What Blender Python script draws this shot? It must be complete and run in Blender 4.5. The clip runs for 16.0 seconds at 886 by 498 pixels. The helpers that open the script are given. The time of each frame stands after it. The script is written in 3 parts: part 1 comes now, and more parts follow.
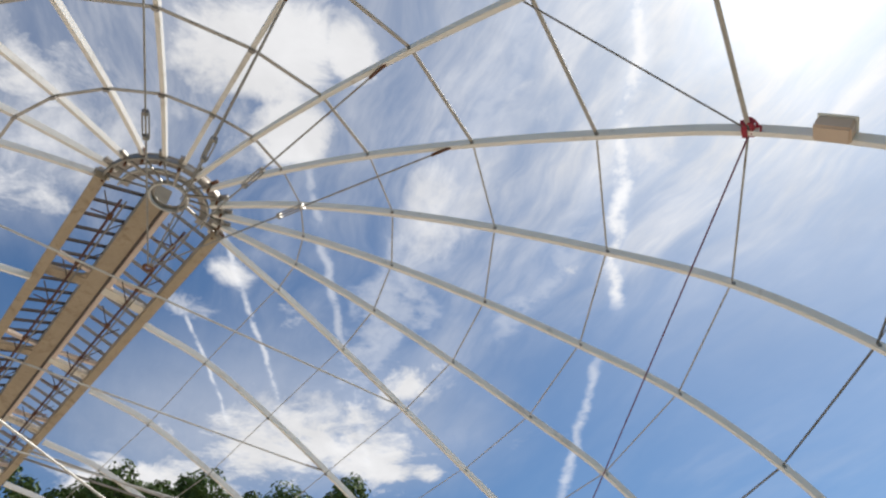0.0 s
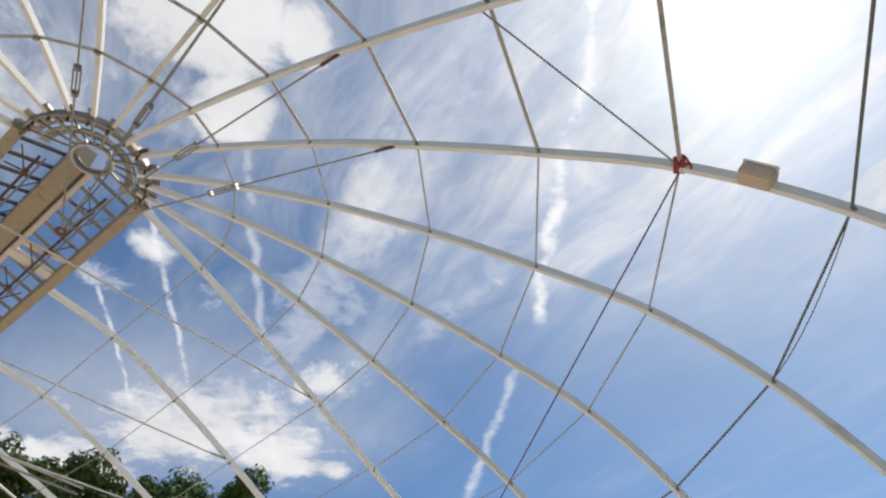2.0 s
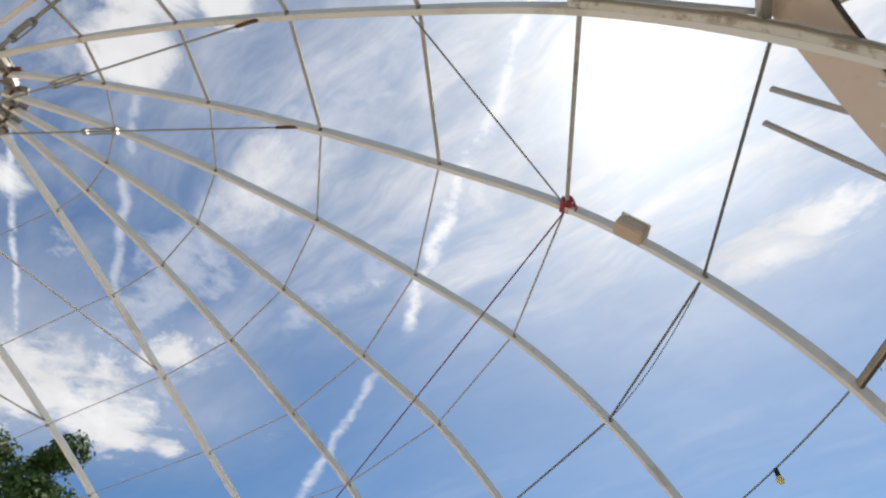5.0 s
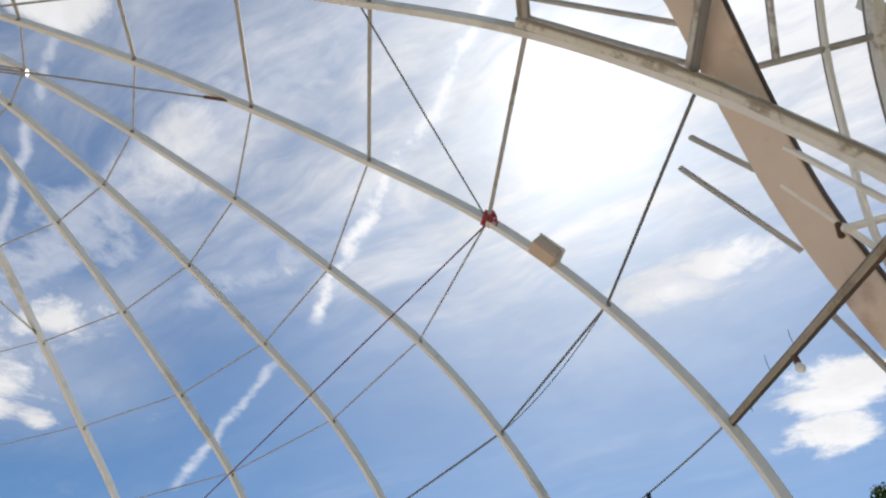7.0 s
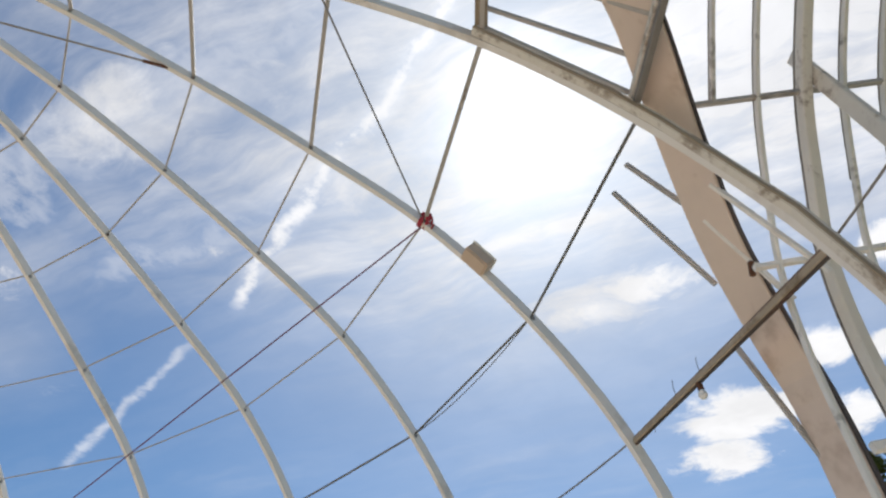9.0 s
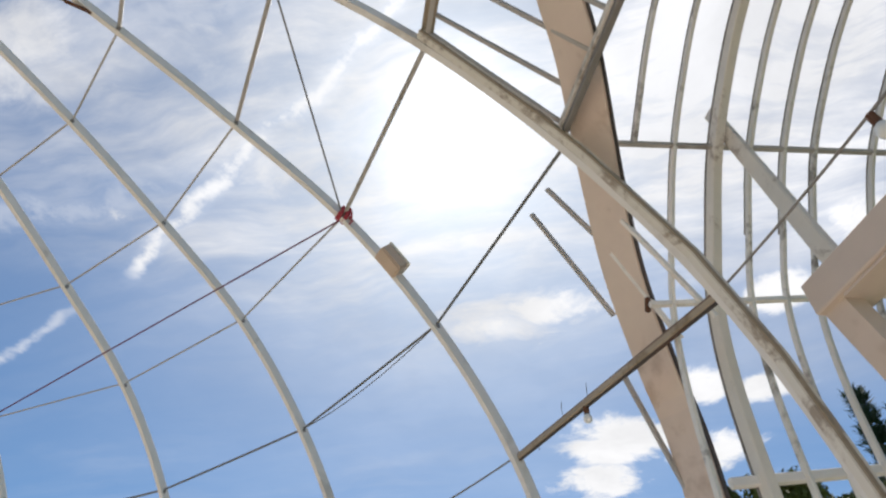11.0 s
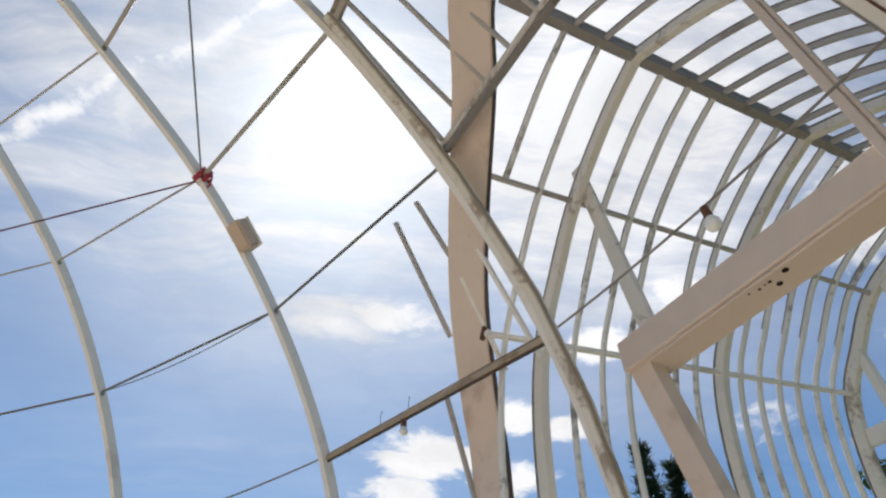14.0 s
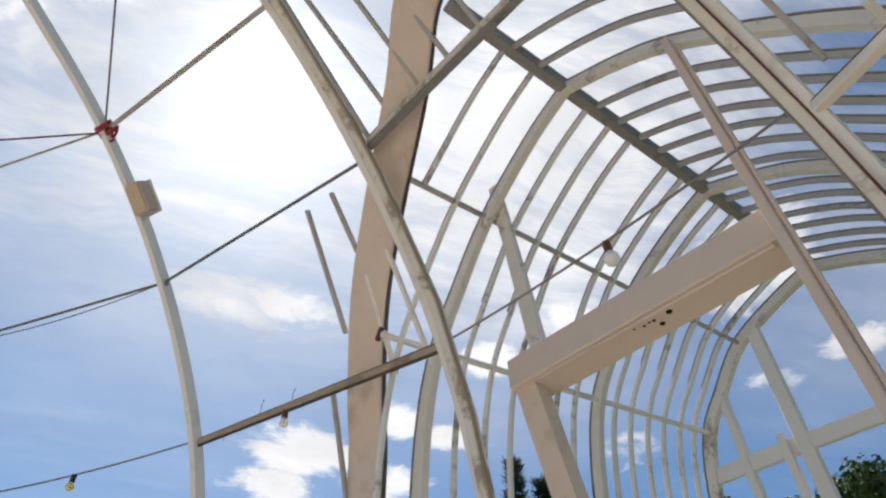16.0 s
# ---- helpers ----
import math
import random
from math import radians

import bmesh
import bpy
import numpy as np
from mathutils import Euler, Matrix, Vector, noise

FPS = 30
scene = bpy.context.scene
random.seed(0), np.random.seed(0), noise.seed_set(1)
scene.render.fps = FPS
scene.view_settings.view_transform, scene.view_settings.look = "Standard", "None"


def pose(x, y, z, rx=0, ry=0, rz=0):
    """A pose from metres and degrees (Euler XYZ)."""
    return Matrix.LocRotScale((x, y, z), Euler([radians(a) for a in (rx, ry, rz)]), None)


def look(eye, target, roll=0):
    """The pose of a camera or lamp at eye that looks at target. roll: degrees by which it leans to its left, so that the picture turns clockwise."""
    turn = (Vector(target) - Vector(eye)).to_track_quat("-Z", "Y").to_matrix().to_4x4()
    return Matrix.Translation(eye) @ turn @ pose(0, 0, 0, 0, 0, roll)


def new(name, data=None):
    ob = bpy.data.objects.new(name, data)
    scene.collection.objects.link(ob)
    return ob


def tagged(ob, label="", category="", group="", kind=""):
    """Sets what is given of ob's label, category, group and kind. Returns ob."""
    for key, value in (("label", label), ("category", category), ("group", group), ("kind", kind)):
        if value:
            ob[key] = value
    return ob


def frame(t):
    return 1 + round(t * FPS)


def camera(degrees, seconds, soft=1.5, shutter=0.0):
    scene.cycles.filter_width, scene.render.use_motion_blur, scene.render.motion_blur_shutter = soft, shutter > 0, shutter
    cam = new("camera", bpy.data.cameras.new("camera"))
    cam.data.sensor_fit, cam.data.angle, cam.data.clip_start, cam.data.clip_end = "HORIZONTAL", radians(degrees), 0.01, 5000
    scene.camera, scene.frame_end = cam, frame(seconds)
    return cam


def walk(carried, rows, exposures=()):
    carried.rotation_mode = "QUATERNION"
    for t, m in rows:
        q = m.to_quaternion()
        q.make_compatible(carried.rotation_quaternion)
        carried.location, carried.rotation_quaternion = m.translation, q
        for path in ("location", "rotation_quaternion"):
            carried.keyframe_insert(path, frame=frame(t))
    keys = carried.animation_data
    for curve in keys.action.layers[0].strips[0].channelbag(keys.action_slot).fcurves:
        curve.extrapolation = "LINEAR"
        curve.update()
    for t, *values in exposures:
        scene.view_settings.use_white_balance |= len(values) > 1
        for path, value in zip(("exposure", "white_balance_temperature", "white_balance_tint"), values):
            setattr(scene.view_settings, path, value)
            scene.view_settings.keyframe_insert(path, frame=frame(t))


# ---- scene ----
# Skeleton of an old conservatory: an apse dome with a ridge truss behind it and a small porch, seen from inside.
cam = camera(70.7, 16.0, soft=2.3)
PATH = [
    (0, pose(0, 0, 1.6, 135.71, 1.00, 1.03)),
    (0.5, pose(0, 0, 1.6, 135.71, 1.00, -1.02)),
    (1, pose(0, 0, 1.6, 135.69, 1.00, -3.18)),
    (1.5, pose(0, 0, 1.6, 135.68, 0.97, -5.48)),
    (2, pose(0, 0, 1.6, 135.68, 0.91, -7.86)),
    (2.5, pose(0, 0, 1.6, 135.69, 0.86, -10.12)),
    (3, pose(0, 0, 1.6, 135.70, 0.95, -12.70)),
    (3.5, pose(0, 0, 1.6, 135.67, 0.97, -15.07)),
    (6, pose(0, 0, 1.6, 135.68, 0.81, -28.39)),
    (6.5, pose(0, 0, 1.6, 135.67, 0.87, -30.86)),
    (7, pose(0, 0, 1.6, 135.70, 0.84, -33.78)),
    (7.5, pose(0, 0, 1.6, 135.69, 0.86, -35.94)),
    (8, pose(0, 0, 1.6, 135.67, 0.91, -38.12)),
    (8.5, pose(0, 0, 1.6, 135.64, 0.92, -40.27)),
    (11, pose(0, 0, 1.6, 135.70, 0.86, -53.56)),
    (11.5, pose(0, 0, 1.6, 135.72, 0.89, -56.93)),
    (12, pose(0, 0, 1.6, 135.73, 0.94, -59.57)),
    (12.5, pose(0, 0, 1.6, 135.73, 0.95, -63.21)),
    (13, pose(0, 0, 1.6, 135.72, 0.94, -66.17)),
    (13.5, pose(0, 0, 1.6, 135.74, 0.98, -68.75)),
    (14, pose(0, 0, 1.6, 135.72, 0.99, -72.03)),
    (14.5, pose(0, 0, 1.6, 135.72, 1.03, -74.92)),
    (15, pose(0, 0, 1.6, 135.73, 1.02, -77.69)),
    (15.5, pose(0, 0, 1.6, 135.74, 1.01, -81.12)),
    (16, pose(0, 0, 1.6, 135.71, 1.00, -83.95)),
]
walk(cam, PATH)

# ---------------------------------------------------------------- world and sun
SUN_AZ, SUN_EL = 56.5, 55.9
SUN_DIR = Vector((math.sin(radians(SUN_AZ)) * math.cos(radians(SUN_EL)), math.cos(radians(SUN_AZ)) * math.cos(radians(SUN_EL)), math.sin(radians(SUN_EL))))
scene.view_settings.exposure = 0.0
SKY_STRENGTH, SKY_CLOUD = 0.090, 0.855


class Nodes:
    """Short hand for a node tree."""

    def __init__(self, tree):
        self.tree = tree
        tree.nodes.clear()

    def add(self, kind, **props):
        n = self.tree.nodes.new(kind)
        for k, v in props.items():
            setattr(n, k, v)
        return n

    def link(self, a, b):
        self.tree.links.new(a, b)

    def put(self, socket, value):
        if isinstance(value, (int, float, tuple)):
            socket.default_value = value
        else:
            self.link(value, socket)

    def math(self, op, a, b=0.0, c=0.0, clamp=False):
        n = self.add("ShaderNodeMath", operation=op, use_clamp=clamp)
        for i, v in enumerate((a, b, c)):
            self.put(n.inputs[i], v)
        return n.outputs[0]

    def vmath(self, op, a, b=(0, 0, 0), scale=None):
        n = self.add("ShaderNodeVectorMath", operation=op)
        self.put(n.inputs[0], a)
        self.put(n.inputs[1], b)
        if scale is not None:
            self.put(n.inputs["Scale"], scale)
        return n.outputs["Value"] if op in ("DOT_PRODUCT", "LENGTH", "DISTANCE") else n.outputs[0]

    def noise(self, vec, scale, detail=4.0, rough=0.55, distortion=0.0, out="Fac"):
        n = self.add("ShaderNodeTexNoise")
        self.put(n.inputs["Vector"], vec)
        for k, v in (("Scale", scale), ("Detail", detail), ("Roughness", rough), ("Distortion", distortion)):
            n.inputs[k].default_value = v
        return n.outputs[out]

    def ramp(self, fac, lo, hi, a=0.0, b=1.0):
        n = self.add("ShaderNodeMapRange", interpolation_type="SMOOTHSTEP")
        self.put(n.inputs[0], fac)
        for i, v in enumerate((lo, hi, a, b)):
            n.inputs[i + 1].default_value = v
        return n.outputs[0]

    def mix(self, fac, a, b, blend="MIX"):
        n = self.add("ShaderNodeMix", data_type="RGBA", blend_type=blend)
        self.put(n.inputs["Factor"], fac)
        for sock, v in ((n.inputs[6], a), (n.inputs[7], b)):
            self.put(sock, v if not isinstance(v, tuple) else (*v[:3], 1.0))
        return n.outputs[2]

    def mapping(self, vec, loc=(0, 0, 0), rot=(0, 0, 0), scale=(1, 1, 1)):
        n = self.add("ShaderNodeMapping")
        self.put(n.inputs[0], vec)
        n.inputs[1].default_value, n.inputs[2].default_value, n.inputs[3].default_value = loc, rot, scale
        return n.outputs[0]


def sky_world():
    world = bpy.data.worlds.new("sky")
    scene.world = world
    world.use_nodes = True
    w = Nodes(world.node_tree)
    way = w.add("ShaderNodeTexCoord").outputs["Generated"]
    sky = w.add("ShaderNodeTexSky", sky_type="NISHITA", sun_disc=False, sun_elevation=radians(SUN_EL), sun_rotation=radians(SUN_AZ),
                air_density=1.0, dust_density=0.6, ozone_density=2.2)
    sep = w.add("ShaderNodeSeparateXYZ")
    w.link(way, sep.inputs[0])
    up = w.math("MAXIMUM", sep.outputs[2], 0.06)
    # a flat cloud layer seen from below: direction / height
    flat = w.add("ShaderNodeCombineXYZ")
    w.link(w.math("DIVIDE", sep.outputs[0], up), flat.inputs[0])
    w.link(w.math("DIVIDE", sep.outputs[1], up), flat.inputs[1])
    p = flat.outputs[0]
    wob = w.vmath("SCALE", w.vmath("SUBTRACT", w.noise(p, 2.2, 3, out="Color"), (0.5, 0.5, 0.5)), scale=0.22)
    pw = w.vmath("ADD", p, wob)

    def blob(x, y, rx, ry, turn=0.0):
        q = w.mapping(p, loc=(0, 0, 0))
        q = w.vmath("SUBTRACT", q, (x, y, 0))
        q = w.mapping(q, rot=(0, 0, radians(turn)), scale=(1, 1, 1))
        q = w.vmath("MULTIPLY", q, (1 / rx, 1 / ry, 0))
        return w.ramp(w.vmath("LENGTH", q), 1.15, 0.15)

    def most(*v):
        out = v[0]
        for x in v[1:]:
            out = w.math("MAXIMUM", out, x)
        return out

    # thin high streaks, combed one way
    turned = w.mapping(pw, rot=(0, 0, radians(67)))
    comb = w.vmath("MULTIPLY", turned, (0.55, 2.6, 1.0))
    streak = w.ramp(w.noise(comb, 1.9, 8, 0.62, 0.15), 0.38, 0.72)
    fine = w.ramp(w.noise(w.vmath("MULTIPLY", turned, (1.3, 5.0, 1.0)), 2.6, 8, 0.66, 0.05), 0.36, 0.75)
    veil = w.ramp(w.noise(pw, 1.1, 5, 0.6), 0.34, 0.66)
    near = w.math("MAXIMUM", w.vmath("DOT_PRODUCT", way, tuple(SUN_DIR)), 0.0)
    def some(k, *v):
        return w.math("MULTIPLY", blob(*v), k)

    bright_side = most(w.math("POWER", near, 7.0), some(1.2, 0.80, -0.10, 0.90, 0.66), some(0.5, 0.15, 0.45, 0.6, 0.5), some(0.72, -0.55, 1.75, 1.0, 0.7), some(0.40, -0.62, 0.5, 0.8, 0.5),
                       some(0.55, 1.25, -1.15, 1.1, 0.9), some(0.6, 1.5, -0.1, 0.9, 0.8), some(0.55, -0.08, 1.48, 0.42, 0.17, 55), some(0.72, 0.06, 0.77, 0.48, 0.15, 61), some(0.62, 0.55, 0.72, 0.5, 0.36))
    high = w.ramp(w.vmath("LENGTH", p), 1.55, 0.75, 0.16, 1.0)
    thin = w.math("MULTIPLY", w.math("MULTIPLY_ADD", veil, 0.62, 0.12), streak)
    thin = w.math("MULTIPLY_ADD", fine, w.math("MULTIPLY_ADD", bright_side, 0.25, 0.10), thin)
    thin = w.math("MULTIPLY", thin, high)
    thin = w.math("MULTIPLY_ADD", bright_side, 0.56, thin)
    # thicker heaps
    heap_noise = w.noise(pw, 6.0, 10, 0.68, 0.2)
    where = most(blob(-0.31, 0.49, 0.25, 0.17), blob(-0.28, 0.67, 0.14, 0.13), some(0.9, -0.15, 0.50, 0.09, 0.11), some(0.62, -0.66, 0.50, 0.28, 0.16), some(0.6, -0.86, 0.78, 0.22, 0.18),
                 some(0.62, -0.49, 1.04, 0.09, 0.11), some(0.5, -0.384, 1.207, 0.08, 0.12), some(0.55, -0.62, 1.14, 0.14, 0.10), some(0.7, -0.085, 2.04, 0.12, 0.14),
                 some(0.85, -0.50, 1.82, 0.56, 0.42), some(0.85, -0.26, 1.95, 0.34, 0.34), blob(-1.05, 2.12, 0.55, 0.38), some(0.7, -0.10, 1.50, 0.30, 0.14, 55),
                 some(0.88, 1.09, 0.58, 0.34, 0.12, 72), some(0.6, 0.28, 1.04, 0.10, 0.09),
                 blob(1.84, 0.66, 0.27, 0.26), blob(2.06, 0.80, 0.26, 0.24), blob(1.90, 0.50, 0.16, 0.14), blob(1.69, 0.31, 0.17, 0.15), blob(1.81, 0.14, 0.14, 0.17), blob(2.10, 0.42, 0.22, 0.20),
                 blob(1.41, 0.0, 0.15, 0.14), blob(1.25, -0.21, 0.15, 0.13), some(0.95, 1.46, -0.97, 0.16, 0.15), some(0.48, 1.62, -0.82, 0.32, 0.10, 62), some(0.6, 1.98, -0.42, 0.2, 0.2), some(0.9, 1.12, -0.62, 0.3, 0.26, 20),
                 blob(2.4, -2.4, 1.0, 0.8), blob(-2.4, -1.2, 0.9, 1.3), blob(0.3, -2.5, 1.2, 0.7))
    heap = w.ramp(w.math("MULTIPLY_ADD", where, 0.56, heap_noise), 0.66, 1.0)
    # broad ragged banks of thin cloud
    banks = most(some(0.45, -0.10, 1.52, 0.50, 0.20, 55), some(0.8, 0.05, 0.80, 0.58, 0.19, 61), some(1.0, 1.10, 0.58, 0.42, 0.19, 72), some(0.85, -0.45, 1.78, 0.62, 0.50), some(0.7, -0.62, 0.62, 0.55, 0.34), some(0.8, 0.50, 0.62, 0.42, 0.34))
    bank = w.ramp(w.math("MULTIPLY_ADD", banks, 0.46, w.noise(w.vmath("MULTIPLY", turned, (1.0, 1.9, 1.0)), 3.0, 9, 0.66, 0.15)), 0.62, 1.08)
    tuft = w.math("MULTIPLY", w.ramp(w.noise(pw, 3.1, 8, 0.62), 0.56, 0.74), w.ramp(w.noise(p, 0.8, 2), 0.42, 0.6))

    # vapour trails: straight bands in the layer, ragged along their length
    def trail(x, y0, y1, lean, wide, strength):
        q = w.vmath("ADD", p, w.vmath("SCALE", w.vmath("SUBTRACT", w.noise(p, 7.0, 4, 0.6, out="Color"), (0.5, 0.5, 0.5)), scale=wide * 2.6))
        s = w.add("ShaderNodeSeparateXYZ")
        w.link(q, s.inputs[0])
        mid = w.math("MULTIPLY_ADD", s.outputs[1], lean, x - lean * y0)
        off = w.math("ABSOLUTE", w.math("SUBTRACT", s.outputs[0], mid))
        band = w.ramp(off, wide, 0.0)
        ends = w.math("MULTIPLY", w.ramp(s.outputs[1], y0 - 0.05, y0 + 0.08), w.ramp(s.outputs[1], y1 + 0.05, y1 - 0.08))
        puffs = w.ramp(w.noise(p, 9.0, 6, 0.66), 0.25, 0.55)
        return w.math("MULTIPLY", w.math("MULTIPLY", band, ends), w.math("MULTIPLY", puffs, strength))

    trails = most(trail(0.282, 0.15, 1.55, -0.42, 0.13, 0.45), trail(0.60, 0.20, 1.30, -0.42, 0.10, 0.4), trail(0.02, 0.9, 1.9, -0.42, 0.10, 0.4), trail(0.232, -0.2, 1.20, 0.135, 0.038, 0.95),
                  trail(0.413, 1.38, 2.3, 0.0, 0.028, 0.5), trail(-0.266, 0.70, 2.0, -0.004, 0.020, 0.5), trail(-0.474, 0.88, 1.62, -0.02, 0.014, 0.7), trail(-0.634, 1.15, 1.72, -0.057, 0.012, 0.7))
    cloud = w.math("MINIMUM", most(w.math("MINIMUM", w.math("MULTIPLY", w.math("POWER", thin, 1.25), 1.1), 0.93), heap, w.math("MULTIPLY", bank, 0.92), trails, w.math("MULTIPLY", tuft, 0.22)), 1.0)
    # the cloud glows towards the sun
    lit = w.math("MULTIPLY_ADD", w.math("POWER", near, 9.0), 0.03, w.math("ADD", some(0.11, 0.82, -0.08, 0.9, 0.75), SKY_CLOUD))
    white = w.vmath("SCALE", (1.0, 1.0, 1.02), scale=lit)
    shade = w.ramp(w.noise(pw, 2.6, 6, 0.6), 0.3, 0.7, 0.86, 1.06)
    white = w.vmath("SCALE", white, scale=shade)
    base = w.vmath("MULTIPLY", sky.outputs[0], tuple(SKY_STRENGTH * k for k in (0.725, 0.98, 1.15)))
    low = w.ramp(sep.outputs[2], -0.02, 0.03)
    col = w.mix(w.math("MULTIPLY", cloud, low), base, white)
    # aureole of thin cloud round the sun
    glow = w.math("ADD", w.math("MULTIPLY", w.math("POWER", near, 16.0), 0.075), w.math("MULTIPLY", w.math("POWER", near, 170.0), 0.6))
    col = w.vmath("ADD", col, w.vmath("SCALE", (1.0, 0.985, 0.95), scale=glow))
    col = w.vmath("ADD", col, w.vmath("SCALE", (0.12, 0.12, 0.12), scale=w.math("ADD", trails, w.math("MULTIPLY", heap, some(0.9, 1.8, 0.3, 1.0, 1.3)))))
    bg = w.add("ShaderNodeBackground")
    w.link(col, bg.inputs[0])
    out = w.add("ShaderNodeOutputWorld")
    w.link(bg.outputs[0], out.inputs[0])


sky_world()
sun = new("sun", bpy.data.lights.new("sun", "SUN"))
sun.data.energy, sun.data.angle, sun.data.color = 3.6, radians(0.53), (1.0, 0.95, 0.88)
sun.matrix_world = look(SUN_DIR * 40, (0, 0, 0))

# ---------------------------------------------------------------- materials


def material(name, rgb, rough=0.6, metal=0.0, spread=0.12, scale=6.0, dirt=None, dirt_amount=0.5, dirt_scale=3.0, bump=0.15, bump_scale=60.0, stretch=(1, 1, 1), edge=(0.56, 0.70), gloss=0.15):
    m = bpy.data.materials.new(name)
    m.use_nodes = True
    n = Nodes(m.node_tree)
    co = n.add("ShaderNodeTexCoord").outputs["Object"]
    co = n.mapping(co, scale=stretch)
    rnd = n.add("ShaderNodeObjectInfo").outputs["Random"]
    big = n.noise(co, scale * 0.25, 5, 0.6)
    fine = n.noise(co, scale * 4, 2, 0.55)
    v = n.math("ADD", n.math("MULTIPLY_ADD", big, spread, 1 - spread / 2), n.math("MULTIPLY_ADD", fine, spread * 0.7, -spread * 0.35))
    v = n.math("ADD", v, n.math("MULTIPLY_ADD", rnd, spread * 0.5, -spread * 0.25))
    col = n.vmath("SCALE", tuple(rgb), scale=v)
    if dirt:
        d = n.math("ADD", n.noise(co, dirt_scale, 5, 0.62, 0.6), n.math("MULTIPLY_ADD", n.noise(co, dirt_scale * 9, 2, 0.6), 0.3, -0.15))
        col = n.mix(n.math("MULTIPLY", n.ramp(d, *edge), dirt_amount), col, dirt)
    b = n.add("ShaderNodeBsdfPrincipled")
    n.link(col, b.inputs["Base Color"])
    n.put(b.inputs["Roughness"], n.math("MULTIPLY_ADD", fine, 0.25, rough - 0.12))
    b.inputs["Metallic"].default_value = metal
    b.inputs["Specular IOR Level"].default_value = gloss
    if bump > 0:
        bp = n.add("ShaderNodeBump")
        bp.inputs["Strength"].default_value = bump
        bp.inputs["Distance"].default_value = 0.01
        n.link(n.noise(co, bump_scale, 6, 0.6), bp.inputs["Height"])
        n.link(bp.outputs[0], b.inputs["Normal"])
    out = n.add("ShaderNodeOutputMaterial")
    n.link(b.outputs[0], out.inputs[0])
    return m


WHITE = material("white_paint", (0.84, 0.80, 0.75), 0.75, spread=0.08, scale=3.0, dirt=(0.40, 0.33, 0.26), dirt_amount=0.35, dirt_scale=1.6, bump=0.0)
PEEL = material("peeling_white_paint", (0.74, 0.69, 0.61), 0.78, spread=0.18, scale=4.0, dirt=(0.27, 0.20, 0.14), dirt_amount=0.75, dirt_scale=4.2, bump=0.06, edge=(0.53, 0.69))
CREAM = material("cream_paint", (0.71, 0.59, 0.50), 0.7, spread=0.12, scale=3.0, dirt=(0.40, 0.28, 0.20), dirt_amount=0.5, dirt_scale=1.3, bump=0.05)
TAN = material("tan_weathered_paint", (0.40, 0.325, 0.24), 0.7, spread=0.3, dirt=(0.20, 0.14, 0.085), dirt_amount=0.65, dirt_scale=7, edge=(0.50, 0.78), bump=0.2)
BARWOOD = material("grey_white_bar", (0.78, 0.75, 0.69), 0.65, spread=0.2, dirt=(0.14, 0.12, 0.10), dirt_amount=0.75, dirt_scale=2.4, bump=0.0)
WORN = material("worn_grey_wood", (0.27, 0.25, 0.23), 0.75, spread=0.3, dirt=(0.12, 0.10, 0.08), dirt_amount=0.7, dirt_scale=5, bump=0.4)
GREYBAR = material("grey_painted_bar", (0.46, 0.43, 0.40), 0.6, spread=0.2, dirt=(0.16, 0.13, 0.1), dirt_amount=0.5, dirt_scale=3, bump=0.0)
RUSTWOOD = material("rusty_brown_painted_wood", (0.25, 0.18, 0.14), 0.75, spread=0.3, dirt=(0.10, 0.06, 0.04), dirt_amount=0.8, dirt_scale=6, bump=0.3)
STEEL = material("weathered_steel", (0.34, 0.32, 0.29), 0.45, 0.75, spread=0.25, dirt=(0.20, 0.11, 0.06), dirt_amount=0.6, dirt_scale=8)
GALV = material("galvanised_steel", (0.62, 0.60, 0.56), 0.55, 0.5, spread=0.2, dirt=(0.30, 0.2, 0.12), dirt_amount=0.5, dirt_scale=7)
IRON = material("dark_iron", (0.10, 0.085, 0.08), 0.6, 0.3, spread=0.3, dirt=(0.16, 0.08, 0.05), dirt_amount=0.5)
ROPE = material("steel_wire", (0.22, 0.21, 0.20), 0.5, 0.5, spread=0.2, bump=0.0)
PURPLE = material("maroon_cord", (0.15, 0.055, 0.09), 0.8, spread=0.2, bump=0.0)
REDTAPE = material("faded_red_cord", (0.40, 0.06, 0.08), 0.75, spread=0.3)
OXIDE = material("red_oxide_pipe", (0.12, 0.065, 0.06), 0.6, 0.2, spread=0.3, dirt=(0.08, 0.05, 0.04))
BOXMAT = material("beige_plastic", (0.62, 0.48, 0.37), 0.5, spread=0.12, dirt=(0.45, 0.34, 0.22), dirt_amount=0.4)
BOXLID = material("pale_plastic_lid", (0.82, 0.80, 0.74), 0.45, spread=0.1)
BLACK = material("black_rubber", (0.03, 0.03, 0.03), 0.6, spread=0.2)
RUST = material("rusty_socket", (0.16, 0.08, 0.05), 0.7, 0.2, spread=0.3)
MILK = material("milky_bulb", (0.85, 0.84, 0.80), 0.18, spread=0.05, bump=0.0, gloss=0.5)
YELLOW = material("yellow_bulb", (0.80, 0.62, 0.22), 0.2, spread=0.05, bump=0.0, gloss=0.5)
HOLE = material("dark_hole", (0.03, 0.02, 0.015), 0.9, spread=0.2)
GRASS = material("mown_grass", (0.10, 0.12, 0.055), 0.9, spread=0.5, scale=2.0, dirt=(0.16, 0.13, 0.06), dirt_amount=0.5, dirt_scale=0.6, bump=0.6)
